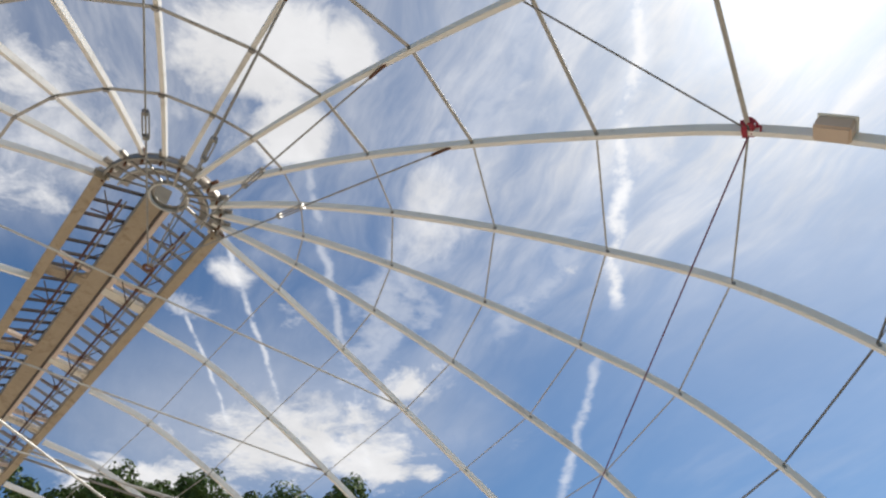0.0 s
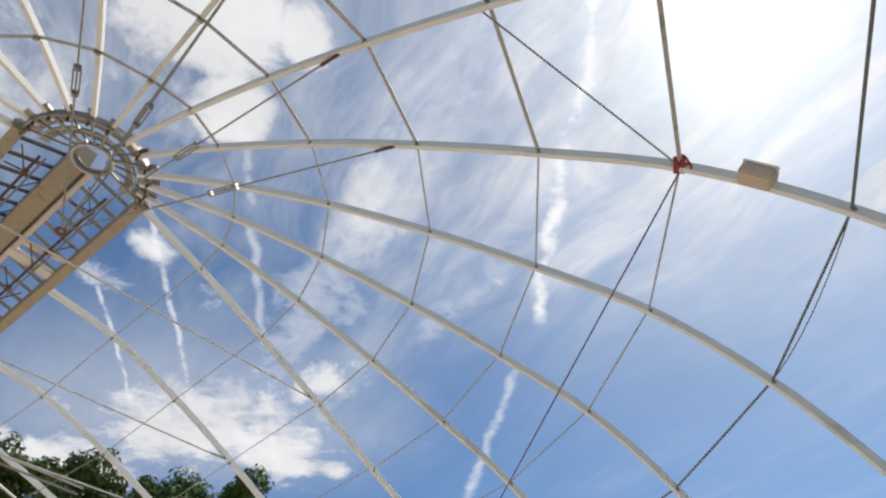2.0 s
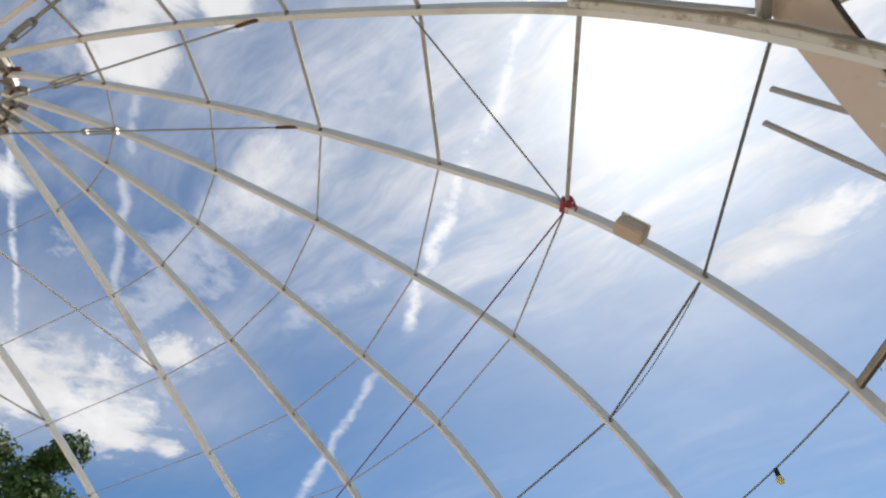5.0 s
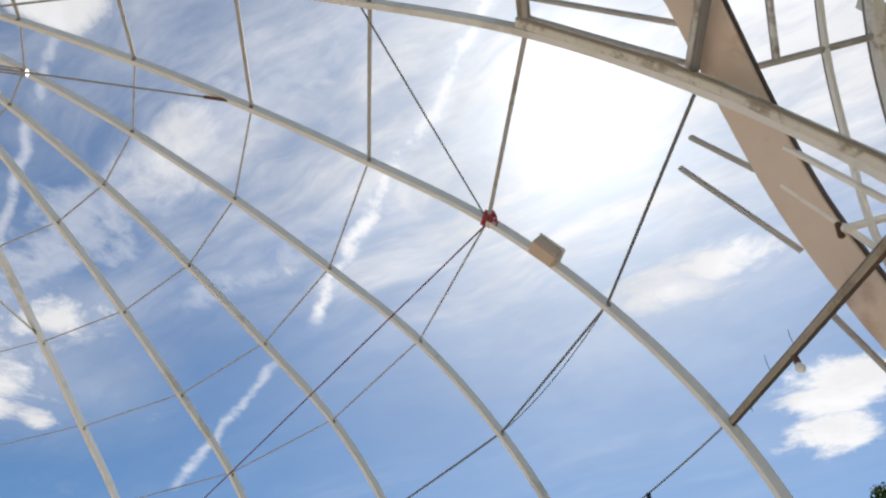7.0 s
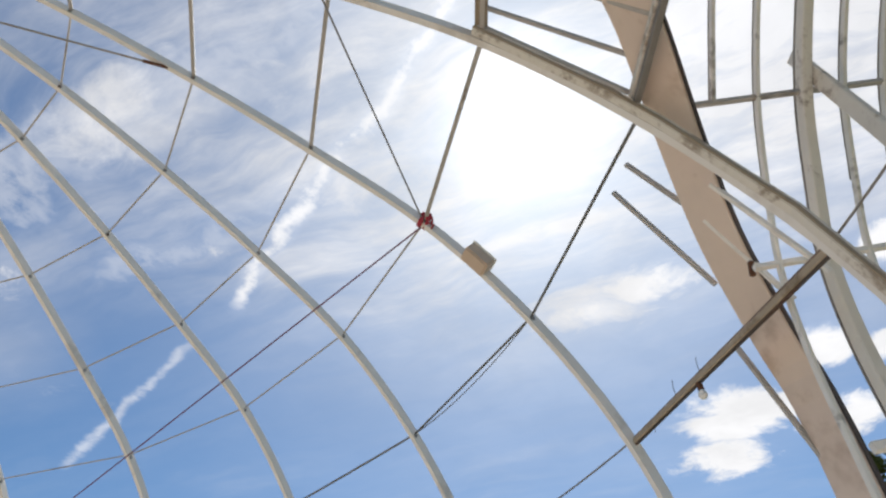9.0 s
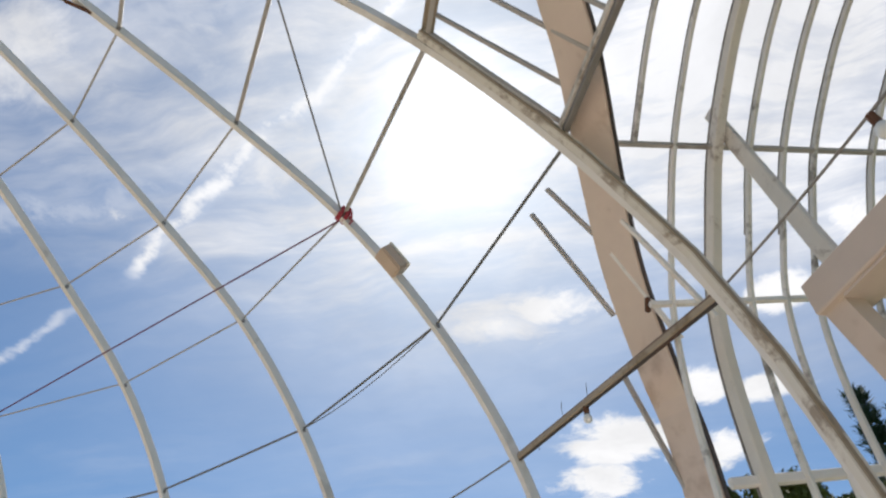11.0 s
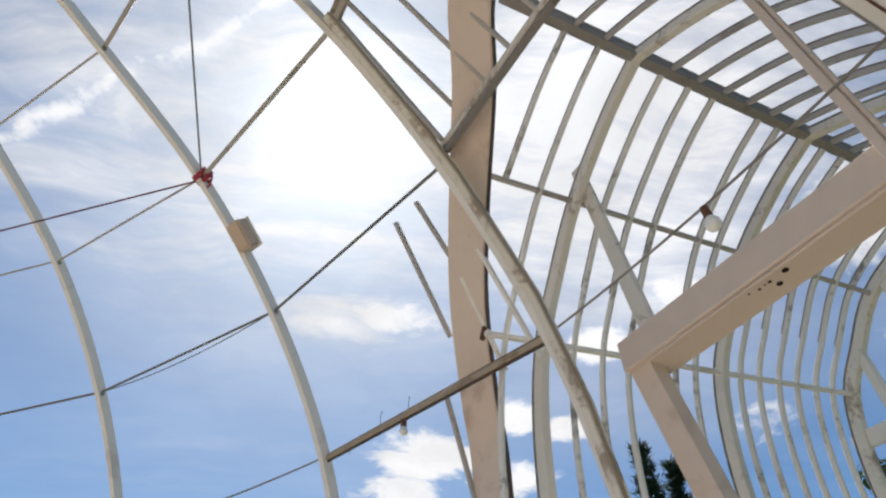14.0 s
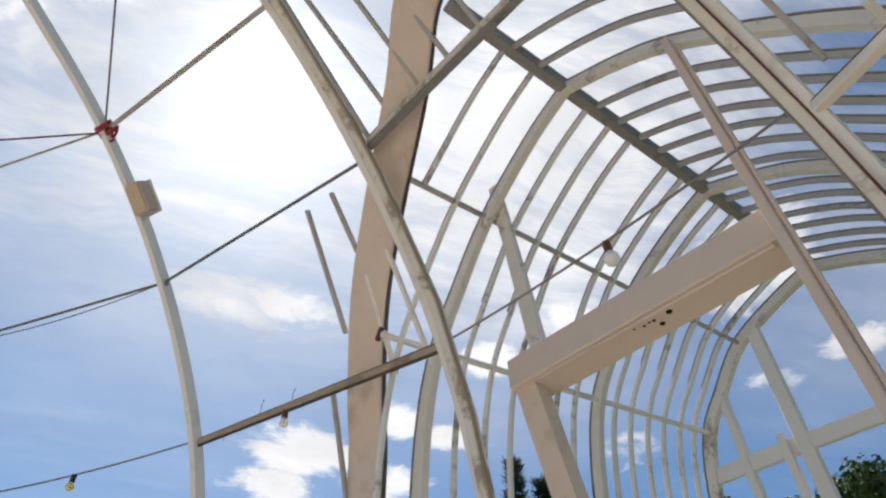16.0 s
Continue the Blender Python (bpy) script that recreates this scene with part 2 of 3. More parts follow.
PAVING = material("pale_gravel", (0.60, 0.51, 0.42), 0.9, spread=0.3, scale=8.0, dirt=(0.25, 0.22, 0.17), dirt_amount=0.5, dirt_scale=1.4, bump=0.5)
PLINTH = material("rendered_plinth", (0.56, 0.52, 0.46), 0.85, spread=0.25, dirt=(0.25, 0.22, 0.18), dirt_amount=0.6, dirt_scale=1.5)
BARK = material("grey_bark", (0.13, 0.10, 0.075), 0.9, spread=0.4, bump=0.6)
LEAF = material("maple_leaves", (0.11, 0.16, 0.045), 0.55, spread=0.6, scale=1.6, bump=0.0)
LEAFY = material("olive_leaves", (0.14, 0.15, 0.035), 0.55, spread=0.6, scale=1.6, bump=0.0)
NEEDLE = material("conifer_needles", (0.030, 0.055, 0.028), 0.65, spread=0.6, scale=1.6, bump=0.0)

# ---------------------------------------------------------------- building blocks
UPV = Vector((0, 0, 1))


def part(name, bm, mat, parent=None, label=""):
    """One mesh object from a bmesh, under its thing."""
    me = bpy.data.meshes.new(name)
    bmesh.ops.recalc_face_normals(bm, faces=bm.faces)
    bm.to_mesh(me)
    bm.free()
    me.materials.append(mat)
    ob = new(name, me)
    if parent is not None:
        ob.parent = parent
    return tagged(ob, label)


def thing(name, label, category, group="", kind=""):
    return tagged(new(name), label, category, group, kind)


def spline(pts, n=6):
    """A smooth path through pts (Catmull-Rom)."""
    p = [Vector(q) for q in pts]
    p = [p[0] * 2 - p[1]] + p + [p[-1] * 2 - p[-2]]
    out = []
    for i in range(1, len(p) - 2):
        for j in range(n):
            t = j / n
            a, b, c, d = p[i - 1], p[i], p[i + 1], p[i + 2]
            out.append(0.5 * ((2 * b) + (c - a) * t + (2 * a - 5 * b + 4 * c - d) * t * t + (3 * b - a - 3 * c + d) * t ** 3))
    out.append(p[-2])
    return out


def sweep(bm, path, side, section, shift=(0.0, 0.0)):
    """A section (points across, deep) swept along a path. side: the vector across, or a function of the point."""
    path = [Vector(q) for q in path]
    rings = []
    for i, q in enumerate(path):
        t = (path[min(i + 1, len(path) - 1)] - path[max(i - 1, 0)]).normalized()
        s = Vector(side(q) if callable(side) else side)
        s = (s - t * s.dot(t)).normalized()
        d = s.cross(t)
        if d.z < -0.02:
            d.negate()
        rings.append([bm.verts.new(q + s * (x + shift[0]) + d * (y + shift[1])) for x, y in section])
    k = len(section)
    for a, b in zip(rings, rings[1:]):
        for i in range(k):
            bm.faces.new((a[i], a[(i + 1) % k], b[(i + 1) % k], b[i]))
    bm.faces.new(rings[0])
    bm.faces.new(rings[-1])
    return bm


def rect(w, d, c=0.004):
    """A rectangle with worn corners."""
    x, y = w / 2, d / 2
    return [(-x + c, -y), (x - c, -y), (x, -y + c), (x, y - c), (x - c, y), (-x + c, y), (-x, y - c), (-x, -y + c)]


def disc(r, k=8):
    return [(r * math.cos(math.tau * i / k), r * math.sin(math.tau * i / k)) for i in range(k)]


def anyside(a, b):
    t = (Vector(b) - Vector(a)).normalized()
    s = t.cross(UPV)
    return s.normalized() if s.length > 1e-3 else Vector((1, 0, 0))


def beam(a, b, w, d, c=0.004, side=None):
    return sweep(bmesh.new(), [a, b], side or anyside(a, b), rect(w, d, c))


def rod(pts, r, k=7):
    pts = [Vector(p) for p in pts]
    return sweep(bmesh.new(), pts, anyside(pts[0], pts[-1]), disc(r, k))


def sagged(a, b, drop, n=10):
    a, b = Vector(a), Vector(b)
    return [a.lerp(b, i / n) - UPV * drop * 4 * (i / n) * (1 - i / n) for i in range(n + 1)]


def block(cx, cy, cz, sx, sy, sz, bevel=0.006):
    bm = bmesh.new()
    bmesh.ops.create_cube(bm, size=1)
    bmesh.ops.scale(bm, vec=(sx, sy, sz), verts=bm.verts)
    bmesh.ops.bevel(bm, geom=bm.edges[:], offset=bevel, segments=2, affect="EDGES")
    bmesh.ops.translate(bm, vec=(cx, cy, cz), verts=bm.verts)
    return bm


def placed(bm, m):
    bmesh.ops.transform(bm, matrix=m, verts=bm.verts)
    return bm


# ---------------------------------------------------------------- plan
EYE = 1.6
CENTRE = Vector((-2.604, 3.713, 0))
AXIS = 136.9
PROFILE = ((0.50, 4.50), (1.328, 4.30), (2.209, 4.005), (3.063, 3.649), (3.858, 3.268), (4.645, 2.842), (5.303, 2.26), (5.805, 1.559), (6.06, 0.80), (6.16, 0.0), (6.18, -0.95))
ALONG = Vector((math.sin(radians(AXIS)), math.cos(radians(AXIS)), 0))
ACROSS = Vector((math.sin(radians(AXIS - 90)), math.cos(radians(AXIS - 90)), 0))
# azimuth, spread, droop, bow and twist of each rib of the apse
RIBS = {-7: (229.0, -0.03, 0.0, 0.0, 0.0), -6: (212.5, -0.031, -0.003, 0.0, 0.0), -5: (193.8, -0.026, -0.010, 0.001, 0.0), -4: (175.5, -0.013, -0.008, 0.001, 0.0),
        -3: (158.7, 0.003, 0.002, 0.0, 0.0), -2: (142.4, 0.013, -0.011, 0.0, -0.10), -1: (127.985, -0.0007, -0.001, -0.0069, -0.144), 0: (112.163, 0.0062, 0.0122, -0.0046, -0.0749),
        1: (95.885, 0.0001, 0.0026, -0.0154, 0.1062), 2: (80.385, -0.010, -0.0105, -0.0068, 0.1197), 3: (64.677, -0.0301, -0.0284, 0.0009, 0.244), 4: (46.811, -0.0153, -0.0255, 0.0127, 0.6235)}
# how far each ring, and the knots of each rib, sit off the profile
RING_SHIFT = (0.0, 0.031, -0.011, -0.016, 0.003, -0.014, -0.013, -0.004, 0.0, 0.0, 0.0)
RIB_SHIFT = {-1: 0.045, 0: -0.008, 1: -0.005, 2: -0.014, 3: -0.006, 4: -0.023}


def dome(phi, r, z):
    """A place by azimuth and radius about the hub, and height over the eye."""
    a = radians(phi)
    return CENTRE + Vector((r * math.sin(a), r * math.cos(a), z + EYE))


def height(r):
    for (r0, z0), (r1, z1) in zip(PROFILE, PROFILE[1:]):
        if r <= r1:
            return z0 + (z1 - z0) * (r - r0) / (r1 - r0)
    return PROFILE[-1][1]


def droop(z, r, k):
    return z + k * min(r, 5.8)


def rib_at(j, r):
    phi, a, b, c, d = RIBS[j]
    k = min(r, 5.8)
    return dome(phi + d * (k - 3), r * (1 + a), height(r) + b * k + c * (k - 1.3) * (k - 5.8))


def node(j, k):
    return rib_at(j, PROFILE[k][0] + RING_SHIFT[k] + (RIB_SHIFT.get(j, 0.0) if j >= 0 or k <= 5 else 0.0))


def nave(s, v, z):
    """A place along and across the nave behind the apse."""
    return CENTRE - ALONG * s + ACROSS * v + Vector((0, 0, z + EYE))


# ---------------------------------------------------------------- ground
bm = bmesh.new()
bmesh.ops.create_grid(bm, x_segments=40, y_segments=40, size=900)
tagged(part("ground", bm, GRASS), "mown green grass round the glasshouse", "grass", kind="structure")
bm = bmesh.new()
pts = [dome(AXIS - 90 + 180 * i / 24, 6.45, -EYE + 0.012) for i in range(25)] + [nave(14.5, -6.45, -EYE + 0.012), nave(14.5, 6.45, -EYE + 0.012)]
bm.faces.new([bm.verts.new(p) for p in pts])
tagged(part("floor", bm, PAVING), "pale gravel floor inside the frame", "floor", kind="structure")

# low plinth under the ribs
for name, path in (("wall_apse_south", [dome(AXIS - 90 + 5 * i, 6.2, -1.275) for i in range(15)]), ("wall_apse_north", [dome(AXIS + 25 + 5 * i, 6.2, -1.275) for i in range(14)]),
                   ("wall_nave_east", [nave(s, 6.2, -1.275) for s in (0.02, 14.5)]), ("wall_nave_west", [nave(s, -6.2, -1.275) for s in (0.02, 14.5)])):
    bm = sweep(bmesh.new(), path, (lambda q: (q - CENTRE).to_2d().to_3d()) if "apse" in name else ACROSS, rect(0.3, 0.65, 0.01))
    tagged(part(name, bm, PLINTH), "low rendered plinth wall under the ribs", "wall", kind="structure")

# ---------------------------------------------------------------- apse ribs


def rib(points, side, label, group, w=0.034, d=0.058, inset=0.0):
    t = thing("rib", label, "rib", group)
    path = spline(points, 6)
    part("bar", sweep(bmesh.new(), path, side, rect(w, d, 0.0012), (0, -inset)), WHITE, t)
    part("glazing_fillet", sweep(bmesh.new(), path, side, rect(w * 0.6, 0.014, 0.002), (0, d / 2 + 0.0075 - inset)), WHITE, t)
    return t


for j in RIBS:
    phi = RIBS[j][0]
    pts = [rib_at(j, r) for r, z in PROFILE]
    t = Vector((math.cos(radians(phi)), -math.sin(radians(phi)), 0))
    th = rib(pts, t, "curved white-painted glazing rib of the bare dome", "dome ribs", inset=0.033 if j >= -1 else 0.0)
    for k in range(1, 7):
        q = node(j, k)
        part("clip", placed(block(0, 0, 0, 0.046, 0.026, 0.030, 0.004), Matrix.Translation(q - UPV * 0.046) @ Matrix.Rotation(-radians(phi), 4, "Z")), STEEL, th, "small rusty clip")

# rings of flat bars between the ribs
order = sorted(RIBS)
for k in range(1, 7):
    ring = thing("purlin_ring", "thin grey steel bars joining the dome ribs in a ring", "purlin", "dome purlins")
    for j0, j1 in zip(order, order[1:]):
        a, b = node(j0, k) - UPV * 0.02, node(j1, k) - UPV * 0.02
        if k == 6 and (j0 in (-2, -1) or j0 in (0, 1, 2, 3)):
            continue
        part("purlin_bar", beam(a, b, 0.024 if j0 < 0 else 0.013, 0.012 if j0 < 0 else 0.007, 0.002), GREYBAR, ring)

# ---------------------------------------------------------------- nave ribs and ridge truss
BAY = (0.0, 1.617, 3.25, 4.95, 6.6, 8.25, 9.9, 11.5, 13.1, 14.4)
DROOP = (-0.042, -0.058, -0.076, -0.045, -0.05, -0.05, -0.05, -0.05, -0.05, -0.05)
WIDE = (0, 0.012, 0.065, 0.08, 0.05, 0.03, 0.02, 0.0, 0.0, 0.0)
for i, s in enumerate(BAY):
    for sgn in (1, -1):
        if i == 0:
            continue
        pts = [nave(s, sgn * r * (1 + WIDE[i] * min(1.0, (6.2 - r) / 3.5)), droop(z, r, DROOP[i])) for r, z in ((0.58, 4.39),) + PROFILE[1:]]
        th = rib(pts, ALONG, "curved white-painted glazing rib of the bare nave", "nave ribs")
        for q in pts[1:6]:
            part("clip", placed(block(0, 0, 0, 0.026, 0.034, 0.024, 0.004), Matrix.Translation(q - UPV * 0.034) @ Matrix.Rotation(-radians(AXIS), 4, "Z")), STEEL, th, "small rusty clip")
for k in range(1, 6):
    for sgn in (1, -1):
        ring = thing("purlin_line", "thin grey steel bars joining the nave ribs", "purlin", "nave purlins")
        r, z = PROFILE[k]
        for i in range(len(BAY) - 1):
            ends = []
            for m in (i, i + 1):
                ends.append(nave(BAY[m], sgn * r * (1 + WIDE[m] * min(1.0, (6.2 - r) / 3.5)), droop(z, r, DROOP[m]) - 0.02) if m else node(4 if sgn > 0 else -7, k))
            part("purlin_bar", beam(*ends, 0.010, 0.007, 0.002), GREYBAR, ring)

truss = thing("ridge_truss", "tan weathered timber ridge truss with glazing bars and vent gear", "truss")
for v in (-0.55, 0.55):
    part("chord", beam(nave(-0.05, v, 4.44), nave(14.5, v, 4.44), 0.10, 0.13, 0.006, ACROSS), TAN, truss)
part("ridge_beam", beam(nave(-0.02, -0.06, 4.58), nave(14.5, -0.06, 4.58), 0.19, 0.22, 0.008, ACROSS), TAN, truss)
part("ridge_groove", beam(nave(-0.02, 0.032, 4.464), nave(14.5, 0.032, 4.464), 0.026, 0.012, 0.002, ACROSS), IRON, truss, "dark groove strip")
part("ridge_fillet", beam(nave(-0.02, 0.075, 4.50), nave(14.5, 0.075, 4.50), 0.05, 0.04, 0.004, ACROSS), CREAM, truss)
for i in range(1, len(BAY)):
    s = BAY[i] - 0.10
    for v0, v1, z1 in ((-0.50, -0.15, 4.50), (0.50, 0.04, 4.50)):
        part("cross_tie", beam(nave(s, v0, 4.45), nave(s, v1, z1), 0.13, 0.05, 0.006, ALONG), TAN if v0 < 0 else PEEL, truss, "wide weathered cross board")
        part("brace", beam(nave(s - 0.30, v0, 4.46), nave(s - 0.16, v1, z1 + 0.02), 0.05, 0.04, 0.004, ALONG), CREAM, truss)
        # curved haunch between tie and beam
        bm = bmesh.new()
        d = 1 if v0 < 0 else -1
        arc = [nave(s - 0.05 - 0.16 * (1 - math.sin(a)), v1 - d * 0.16 * (1 - math.cos(a)), 4.485) for a in [math.pi / 2 * k / 6 for k in range(7)]]
        low = [bm.verts.new(p) for p in arc] + [bm.verts.new(nave(s - 0.05, v1, 4.485))]
        top = [bm.verts.new(v.co + UPV * 0.03) for v in low]
        bm.faces.new(low), bm.faces.new(top)
        for k in range(len(low)):
            bm.faces.new((low[k], low[(k + 1) % len(low)], top[(k + 1) % len(low)], top[k]))
        part("haunch", bm, TAN if v0 < 0 else CREAM, truss)
for i in range(len(BAY) - 1):
    for m in range(7):
        s = BAY[i] + (BAY[i + 1] - BAY[i]) * (m + 0.6) / 7.2
        for v0, v1 in ((-0.51, -0.12), (0.51, 0.02)):
            part("glazing_bar", beam(nave(s, v0, 4.50), nave(s + 0.03, v1, 4.66), 0.022, 0.034, 0.003, ALONG), IRON if v0 < 0 else WORN, truss)
for v, dz in ((-0.31, 4.40), (0.30, 4.40)):
    part("vent_pipe", rod([nave(0.1, v + 0.045, dz + 0.01), nave(14.3, v + 0.045, dz + 0.01)], 0.009), WORN, truss)
    gear = part("vent_shaft", rod([nave(0.1, v, dz), nave(14.3, v, dz)], 0.013), OXIDE, truss, "dark red vent winding shaft")
    for m in range(18):
        s = 0.35 + 0.8 * m
        part("vent_arm", beam(nave(s, v, dz), nave(s + 0.16, v + (0.16 if m % 2 else -0.16), dz + 0.12), 0.016, 0.010, 0.002), OXIDE, gear)
        part("vent_link", beam(nave(s + 0.02, v, dz), nave(s - 0.16, v + (0.15 if m % 2 else -0.15), dz + 0.10), 0.012, 0.008, 0.002), IRON, gear)
        part("vent_link", beam(nave(s + 0.3, v, dz), nave(s + 0.12, v + (-0.15 if m % 2 else 0.15), dz + 0.10), 0.012, 0.008, 0.002), IRON, gear)
        part("collar", rod([nave(s - 0.03, v, dz), nave(s + 0.03, v, dz)], 0.024), RUST, gear)

# cross ties of the nave
for i, (s, r) in enumerate(((0.0, 2.96), (1.617, 2.98), (3.25, 3.0), (4.95, 3.0), (6.6, 3.0), (8.25, 3.0))):
    z = droop(height(r), r, DROOP[i]) - 0.05
    tie = thing("tie_rod", "thin steel tie rod across the nave", "tie rod", "tie rods")
    part("rod", rod([nave(s, r * (1 + WIDE[i]), z), nave(s + 0.05, -r, z + 0.03)], 0.0095), GALV, tie)
    part("end_plate", beam(nave(s, r * (1 + WIDE[i]) + 0.03, z + 0.01), nave(s, r - 0.16, z + 0.002), 0.02, 0.012), RUST, tie)

pole = thing("prop_pole", "pale metal pole leaning under the ridge truss", "pole")
part("pole", rod([nave(1.2, -1.75, 3.25), nave(2.81, 1.1, 3.0), nave(3.6, 2.5, 2.88)], 0.012), GALV, pole)
for k in range(2):
    lath = thing("loose_lath", "weathered lath lying across the nave ribs", "lath", "loose laths")
    part("lath", beam(nave(4.5 + 0.12 * k, 0.45, 4.0 - 0.06 * k), nave(4.1 + 0.1 * k, 2.6, 3.72 - 0.05 * k), 0.035, 0.02), WORN if k % 2 else GREYBAR, lath)

# ---------------------------------------------------------------- hub


def torus(m, r, w, d, k=40, start=0.0, arc=360.0):
    """A ring, or an arc of one, of flat bar."""
    bm = bmesh.new()
    rings = []
    whole = arc >= 360
    for i in range(k + (0 if whole else 1)):
        a = radians(start + arc * i / k)
        o = Vector((math.cos(a), math.sin(a), 0))
        rings.append([bm.verts.new(o * (r + x) + UPV * y) for x, y in rect(w, d, 0.004)])
    for a, b in zip(rings, rings[1:] + (rings[:1] if whole else [])):
        for i in range(8):
            bm.faces.new((a[i], a[(i + 1) % 8], b[(i + 1) % 8], b[i]))
    if not whole:
        bm.faces.new(rings[0])
        bm.faces.new(rings[-1])
    return placed(bm, m)


HUB = CENTRE + ALONG * 0.05 + Vector((0, 0, EYE))
FIRST, SPAN = 90 - AXIS - 96, 192
hub = thing("crown_ring", "weathered steel half ring and drop ring where the dome ribs meet", "ring")
part("outer_ring", torus(Matrix.Translation(HUB + UPV * 4.44), 0.54, 0.024, 0.06, 30, FIRST, SPAN), STEEL, hub)
part("upper_ring", torus(Matrix.Translation(HUB + UPV * 4.50), 0.48, 0.12, 0.014, 30, FIRST, SPAN), STEEL, hub)
part("middle_ring", torus(Matrix.Translation(HUB + UPV * 4.45), 0.40, 0.016, 0.035, 30, FIRST, SPAN), GALV, hub)
DROPC = HUB + ALONG * 0.14 + UPV * 4.42
part("gusset_ring", torus(Matrix.Translation(HUB + UPV * 4.475), 0.36, 0.075, 0.012, 30, FIRST, SPAN), STEEL, hub, "flat olive-grey steel plate")
part("drop_ring", torus(Matrix.Translation(DROPC), 0.165, 0.020, 0.034), GALV, hub)
part("drop_flange", torus(Matrix.Translation(DROPC + UPV * 0.028), 0.15, 0.05, 0.012), STEEL, hub)
for i in range(12):
    a = radians(AXIS - 92 + i * 184 / 11)
    o = Vector((math.sin(a), math.cos(a), 0))
    part("spoke", beam(DROPC + o * 0.17, HUB + o * 0.54 + UPV * 4.45, 0.03 if i % 3 == 0 else 0.014, 0.022), STEEL, hub)
    part("bolt", rod([HUB + o * 0.525 + UPV * 4.41, HUB + o * 0.525 + UPV * 4.37], 0.013), RUST, hub)
    part("shoe", beam(HUB + o * 0.50 + UPV * 4.462, HUB + o * 0.62 + UPV * 4.458, 0.055, 0.03), STEEL if i % 4 else RUST, hub)

# stays from the drop ring to the ribs, each with its turnbuckle


def stay(a, b, where, group="stays", r=0.007):
    a, b = Vector(a), Vector(b)
    t = thing("stay_cable", "steel stay with a turnbuckle under the dome", "cable", group)
    part("wire", rod([a, b], r), STEEL, t)
    d = (b - a).normalized()
    s = anyside(a, b)
    m = a.lerp(b, where)
    tb = part("turnbuckle", rod([m - d * 0.12, m - d * 0.09], 0.025), STEEL, t, "open steel turnbuckle")
    part("eye_nut", rod([m + d * 0.09, m + d * 0.12], 0.025), STEEL, tb)
    for sg in (-1, 1):
        part("side_bar", rod([m - d * 0.10 + s * 0.022 * sg, m + d * 0.10 + s * 0.022 * sg], 0.006), STEEL, tb)
    part("hook", rod([b - d * 0.16, b], 0.012), RUST, t)
    return t


# the stays meet under the crown ring
MEET = CENTRE + ALONG * 0.03 + ACROSS * 0.11 + UPV * (3.72 + EYE)
stay(MEET, rib_at(0, 2.88) - UPV * 0.05, 0.51)
stay(MEET, rib_at(-1, 2.89) - UPV * 0.05, 0.51)
stay(MEET, rib_at(-2, 2.95) - UPV * 0.07, 0.51)
stay(MEET, rib_at(-3, 2.95) - UPV * 0.07, 0.51)
twin = thing("stay_cable", "second thin steel stay beside the first", "cable", "stays")
part("wire", rod([DROPC + ACROSS * 0.10 + UPV * 0.05, rib_at(-2, 2.95) - UPV * 0.04], 0.006), STEEL, twin)
meet = thing("stay_plate", "rusty steel plate where the stays meet", "plate")
part("plate", torus(Matrix.Translation(MEET), 0.035, 0.03, 0.016, 16), RUST, meet)
part("hanger", rod([MEET, DROPC + ACROSS * 0.165], 0.007), STEEL, meet)

# ---------------------------------------------------------------- porch
PAZ, KAPPA, PK = 139.0, 0.14, 0.68
PU = Vector((math.sin(radians(PAZ)), math.cos(radians(PAZ)), 0))
PW = Vector((math.sin(radians(PAZ + 90)), math.cos(radians(PAZ + 90)), 0))
ARCH = ((-2.02, -1.6), (-2.02, 0.2), (-1.99, 0.98), (-1.955, 1.38), (-1.875, 1.69), (-1.73, 1.95), (-1.506, 2.28), (-1.19, 2.58), (-0.93, 2.755), (-0.66, 2.63), (-0.44, 2.48), (-0.18, 2.20), (0.11, 1.81), (0.30, 1.35), (0.38, 0.7), (0.40, -1.6))
S1, S2, S3 = 1.36, 2.407, 3.375
CROWN = 8


def tilt(v, z, s):
    """The porch's purlins are not quite level."""
    if v > -0.93:
        g = -0.067 if z > 1.9 else max(0.0, (z - 1.0) / 0.9) * -0.067
    else:
        g = float(np.interp(z, (0.4, 0.98, 1.69, 2.28, 2.755), (0.0, 0.11, 0.103, 0.041, -0.067)))
    return g * (s - S1)


def porch(s, v, z):
    """A place in the porch: along, across, height over the eye."""
    return PU * (s + KAPPA * (v + 2.3 * PK)) + PW * v + UPV * (z + tilt(v, z, s) + EYE)


CROSS = (PW + PU * KAPPA).normalized()
NORMAL = CROSS.cross(UPV)


def arch_path(s, i0=0, i1=None, inset=0.0):
    pts = ARCH[i0:i1]
    return [porch(s, v, z) for v, z in pts]


def half_arches(s, w, d, mat, th, name):
    for i0, i1 in ((0, CROWN + 1), (CROWN, None)):
        curve = spline(arch_path(s, i0, i1), 5)
        part(name, sweep(bmesh.new(), curve, NORMAL, rect(w, d)), mat, th)
        # thin dark strip along the arch, shade at its edge put into colour
        part("putty", sweep(bmesh.new(), curve, NORMAL, rect(w + 0.004, 0.01, 0.002), (0.0, d / 2 + 0.0055)), WORN, th, "dark strip standing for the shaded edge")


